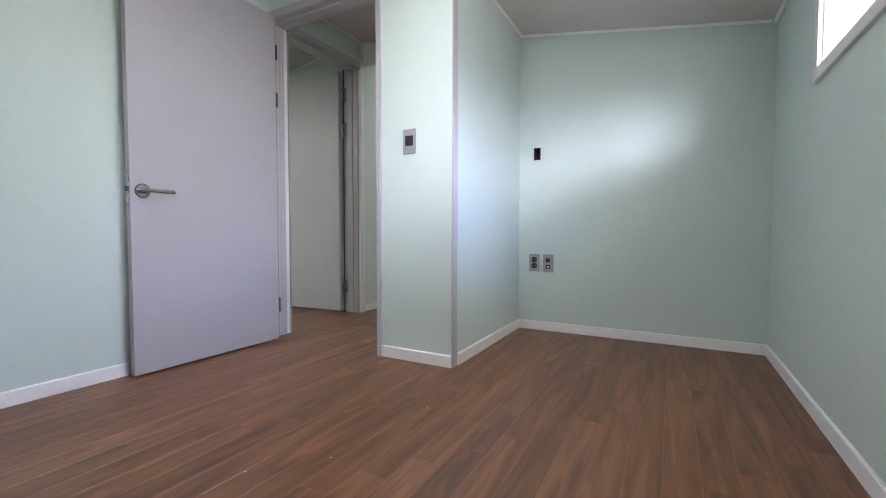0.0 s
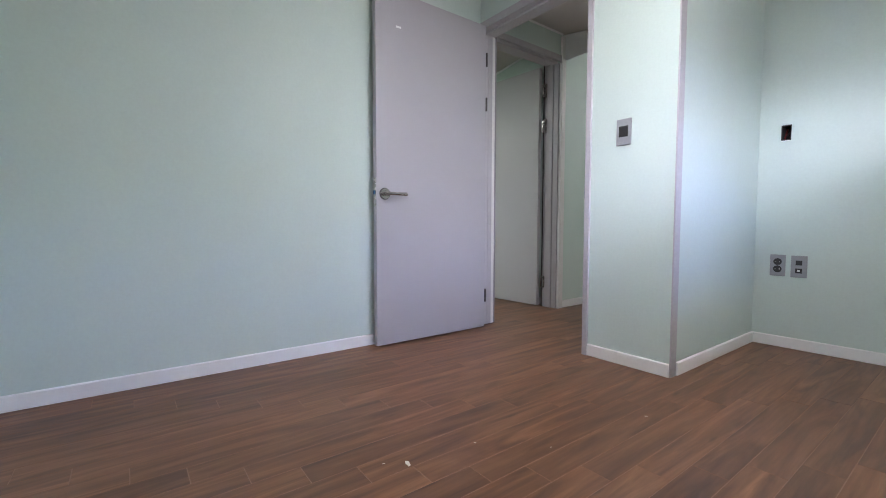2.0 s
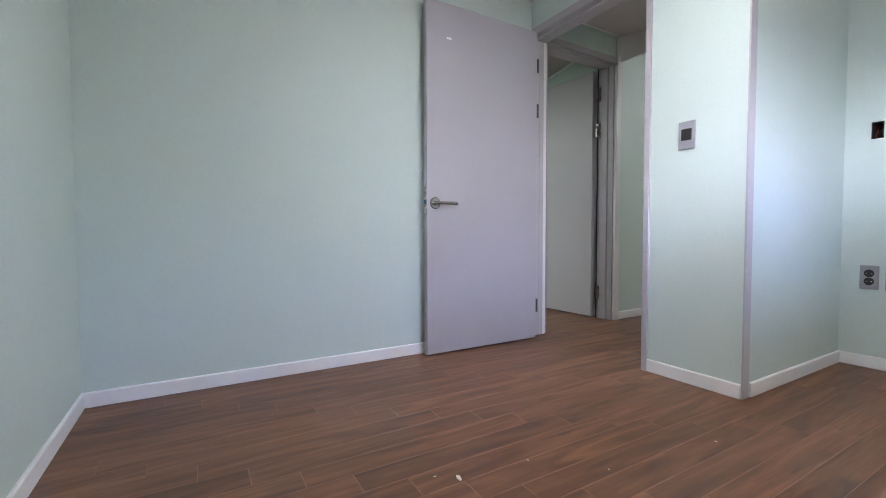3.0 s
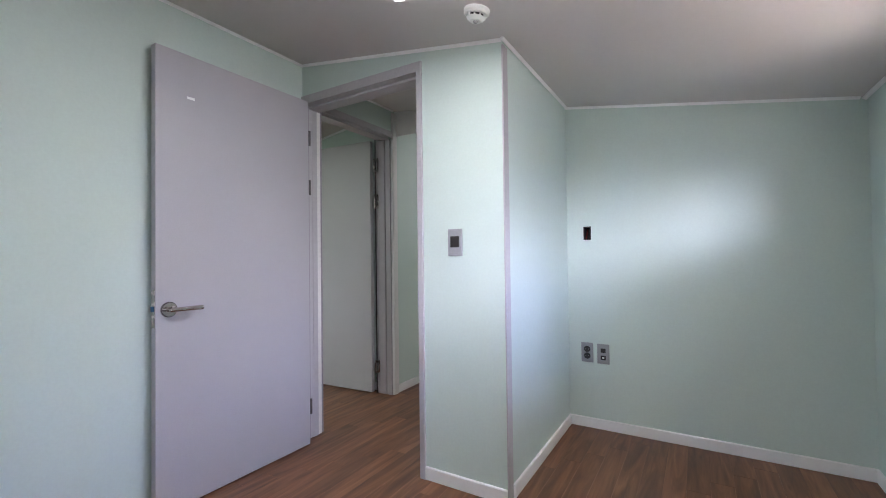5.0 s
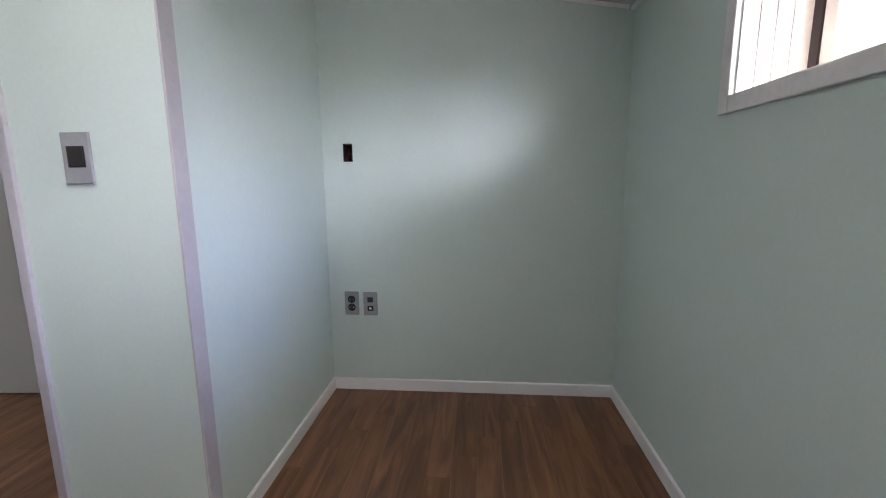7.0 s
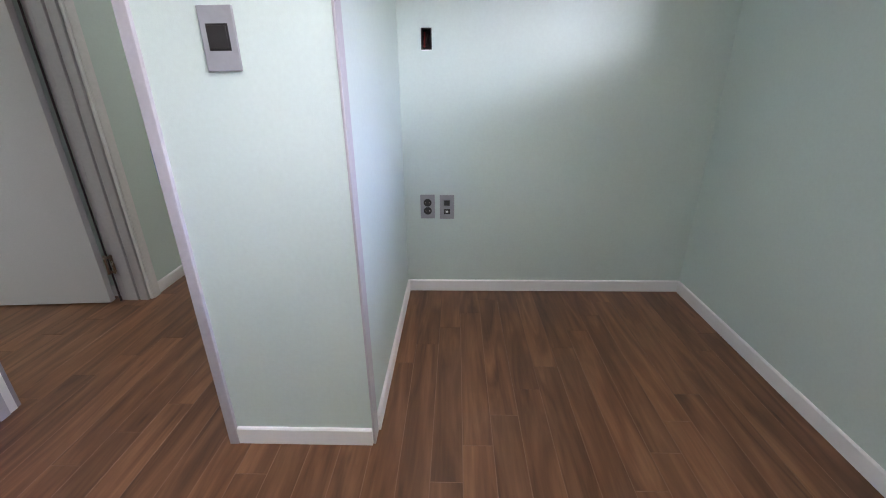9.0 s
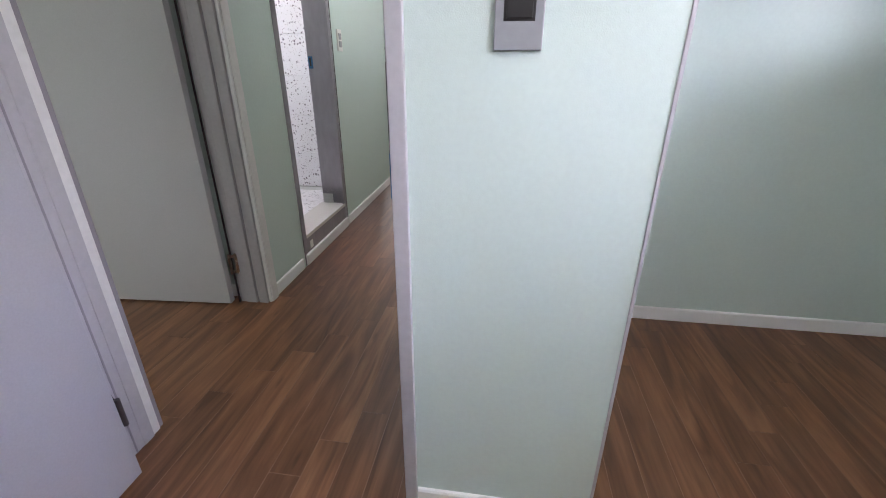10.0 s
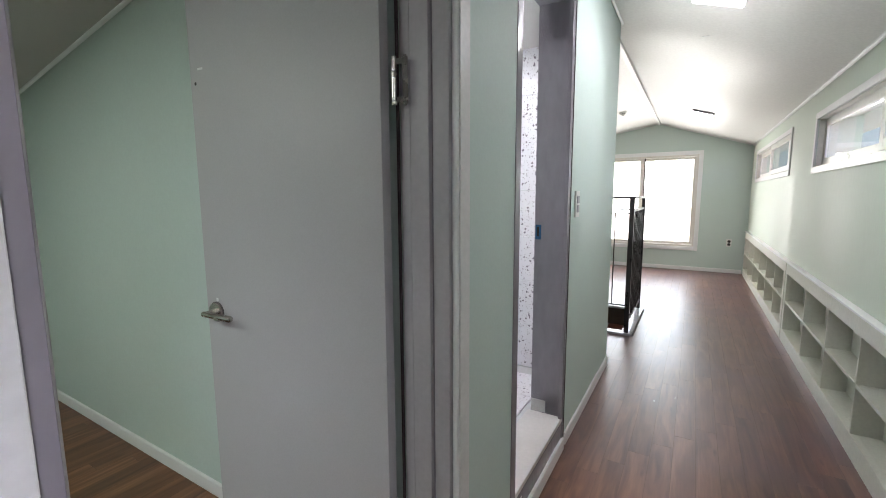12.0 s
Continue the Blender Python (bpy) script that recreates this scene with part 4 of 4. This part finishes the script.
for k in range(5):
    z = -0.19 * (k + 1)
    part("tread", box(-0.24 * (k + 1), -0.24 * k, -0.455, 0.455, z - 0.03, z, 0.003), M_step, t)
    part("riser", box(-0.24 * k - 0.015, -0.24 * k, -0.455, 0.455, z, z + 0.16, 0.001), M_step, t)
    part("nosing", box(-0.24 * (k + 1) - 0.012, -0.24 * (k + 1), -0.455, 0.455, z - 0.034, z + 0.003, 0.002), M_marble, t)

t = thing("stair_railing", (-1.885, 5.72, 0.02), "black painted iron railing round the stairwell", "railing")
RZ = 1.19
part("post", box(-0.020, 0.020, -0.020, 0.020, 0, RZ, 0.002), M_iron, t)
part("post", box(-0.016, 0.016, 0.944, 0.976, 0, RZ, 0.002), M_iron, t)
part("post", box(-1.18, -1.148, -0.016, 0.016, 0, RZ, 0.002), M_iron, t)
part("handrail", box(-0.028, 0.028, -0.028, 0.99, RZ, RZ + 0.020, 0.004), M_iron, t)
part("handrail", box(-1.19, -0.028, -0.028, 0.028, RZ, RZ + 0.020, 0.004), M_iron, t)
part("rail", box(-0.010, 0.010, 0.020, 0.944, RZ - 0.115, RZ - 0.095, 0.001), M_iron, t)
part("rail", box(-0.010, 0.010, 0.020, 0.944, 0.080, 0.100, 0.001), M_iron, t)
part("rail", box(-1.148, -0.020, -0.006, 0.006, RZ - 0.096, RZ - 0.086, 0.001), M_iron, t)
part("rail", box(-1.148, -0.020, -0.006, 0.006, RZ - 0.131, RZ - 0.121, 0.001), M_iron, t)
part("rail", box(-1.148, -0.020, -0.007, 0.007, 0.238, 0.250, 0.001), M_iron, t)
for k in range(8):
    y = 0.020 + 0.924 * (k + 1) / 9
    part("baluster", box(-0.007, 0.007, y - 0.007, y + 0.007, 0.100, RZ - 0.115), M_iron, t)
for k in range(9):
    x = -0.020 - 1.128 * (k + 1) / 10
    part("baluster", box(x - 0.0045, x + 0.0045, -0.0045, 0.0045, 0.250, RZ - 0.131), M_iron, t)

# ---- bits left on the floor ----
chips = [(-0.706, 0.396, 0.013, -12), (-0.749, 0.341, 0.004, 70), (-0.45, 1.245, 0.0045, 10), (-0.68, 0.629, 0.0035, 40), (-0.52, 0.80, 0.003, 80), (-0.878, 3.691, 0.005, 15), (-1.563, 4.469, 0.006, 60), (-1.454, 4.576, 0.004, 30)]
for x, y, s, a in chips:
    t = thing("plaster_chip", (x, y, 0.0), "small white plaster crumb on the wooden floor", "debris", group="plaster crumbs on the floor", turn=a)
    part("crumb", prism([(-s, -s * 0.3), (-s * 0.2, -s * 0.45), (s, -s * 0.15), (s * 0.8, s * 0.3), (-s * 0.6, s * 0.4)], "z", 0.0, s * 0.25), M_plaster, t)

# ---- outside ----
structure("eave_hall_east", box(-0.45, 0.12, 2.88, 9.9, 1.90, 2.0), M_concrete)
structure("ground", box(-400, 400, -400, 400, -9.2, -9.0), M_ground)
structure("building_base", box(-5.1, 1.06, -0.85, 2.85, -9.0, -1.8), M_concrete)
nb = thing("neighbour_house", (3.2, 15.0, -9.0), "grey neighbouring house with a low pitched roof", "building")
part("wall", box(-2.5, 0.3, -3.6, 9, 0, 12.1), M_neighbour, nb)
part("roof", prism([(-2.7, 12.1), (0.5, 12.1), (-1.1, 12.7)], "y", -3.8, 9.4), M_roof, nb)

# ---- bathroom tiles ----
tile_wall = tagged(new("tiled_wall"), "white terrazzo wall tiles with grey chips", kind="structure")


def tile_mesh(w, d, h):
    b = 0.0015
    v = [(0, 0, 0), (w, 0, 0), (w, d, 0), (0, d, 0), (0, 0, h - b), (w, 0, h - b), (w, d, h - b), (0, d, h - b),
         (b, b, h), (w - b, b, h), (w - b, d - b, h), (b, d - b, h)]
    fcs = [(3, 2, 1, 0)] + [(i, (i + 1) % 4, (i + 1) % 4 + 4, i + 4) for i in range(4)] + \
          [(i + 4, (i + 1) % 4 + 4, (i + 1) % 4 + 8, i + 8) for i in range(4)] + [(8, 9, 10, 11)]
    me = bpy.data.meshes.new("tile")
    me.from_pydata(v, [], fcs)
    me.materials.append(M_tile)
    return me


tile_a, tile_b = tile_mesh(0.597, 0.297, 0.010), tile_mesh(0.297, 0.297, 0.010)
for i in range(3):
    for k in range(7):
        x1 = -2.062 - 0.6 * i
        w_ = min(0.6, x1 + 3.4)
        me = tile_a if w_ > 0.55 else tile_b
        if w_ < 0.13:
            continue
        o = new("tile", me)
        o.parent = tile_wall
        o.matrix_world = Matrix.Translation((x1 - (0.597 if me is tile_a else 0.297), BATH_N + 0.02, 0.078 + 0.3 * k)) @ Matrix.Rotation(radians(90), 4, "X")
for i in range(5):
    for k in range(7):
        o = new("tile", tile_b)
        o.parent = tile_wall
        o.matrix_world = Matrix(((0, 0, 1, -3.4), (1, 0, 0, 2.78 + 0.3 * i), (0, 1, 0, 0.078 + 0.3 * k), (0, 0, 0, 1)))
bath_floor = tagged(new("floor_bath"), "white terrazzo floor tiles with grey chips", kind="structure")
for i in range(4):
    for k in range(5):
        o = new("tile", tile_b)
        o.parent = bath_floor
        o.matrix_world = Matrix.Translation((-3.37 + 0.3 * i, 2.80 + 0.3 * k, 0.066))

# ---- floor boards ----
PW, PL, STEP = 0.0945, 0.790, 0.129
X0, Y0 = -0.167 - PW / 2, 1.836
plank_cache = {}


def plank_mesh(w, l, worn=False):
    key = (round(w, 4), round(l, 4), worn)
    if key not in plank_cache:
        t, b, d = (0.008, 0.0006, 0.0003) if worn else (0.008, 0.0013, 0.0009)
        v = [(0, 0, -t), (w, 0, -t), (w, l, -t), (0, l, -t), (0, 0, -d), (w, 0, -d), (w, l, -d), (0, l, -d),
             (b, b, 0), (w - b, b, 0), (w - b, l - b, 0), (b, l - b, 0)]
        fcs = [(3, 2, 1, 0)] + [(i, (i + 1) % 4, (i + 1) % 4 + 4, i + 4) for i in range(4)] + \
              [(i + 4, (i + 1) % 4 + 4, (i + 1) % 4 + 8, i + 8) for i in range(4)] + [(8, 9, 10, 11)]
        me = bpy.data.meshes.new("plank")
        me.from_pydata(v, [], fcs)
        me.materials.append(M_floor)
        me.materials.append(M_joint_dusty if worn else M_joint)
        for i in range(5, 9):
            me.polygons[i].material_index = 1
        plank_cache[key] = me
    return plank_cache[key]


def runs(x):
    """The stretches of y over which boards lie in the column at x, with the floor that they belong to."""
    if x > HALL_E:
        return [(SOUTH, BACK + 0.01)]
    if x > WEST - 0.02:
        return [(SOUTH, HALL_N)] if x > -1.86 else [(SOUTH, 5.69), (6.70, HALL_N)]
    if x > HALL_W - 0.02:
        return [(1.82, 5.69), (6.70, HALL_N)]
    if x > -2.06:
        return [(1.862, 2.655), (4.93, 5.69), (6.70, HALL_N)]
    if x > -4.8:
        return [(0.9, 2.66), (4.93, 5.69), (6.70, HALL_N)]
    return [(4.93, 5.69), (6.70, HALL_N)]


floors = {
    "floor_room": "walnut-brown laminate boards laid lengthwise in the mint room",
    "floor_hall": "walnut-brown laminate boards laid lengthwise in the hall, scuffed with dust",
    "floor_side_room": "walnut-brown laminate boards laid lengthwise in the side room",
    "floor_landing": "walnut-brown laminate boards beside the stairwell"}
for key in floors:
    floors[key] = tagged(new(key), floors[key], kind="structure")
for i in range(math.floor((-4.9 - X0) / PW), math.ceil((EAST - X0) / PW)):
    x, start = X0 + i * PW, Y0 + i * STEP
    for y0, y1 in runs(x + PW / 2):
        j0 = math.floor((y0 - start) / PL)
        for j in range(j0, j0 + 20):
            py0, py1 = max(y0, start + j * PL), min(y1, start + (j + 1) * PL)
            if py1 - py0 < 0.004:
                continue
            o = new("plank", plank_mesh(PW, py1 - py0, py0 > 1.9))
            o.location = (x, py0, 0)
            xm, ym = x + PW / 2, (py0 + py1) / 2
            o.parent = floors["floor_landing" if xm < HALL_W - 0.02 and ym > 4 else "floor_side_room" if xm < HALL_W - 0.02 else
                              "floor_hall" if ym > 1.85 and xm < HALL_E + 0.05 else "floor_room"]
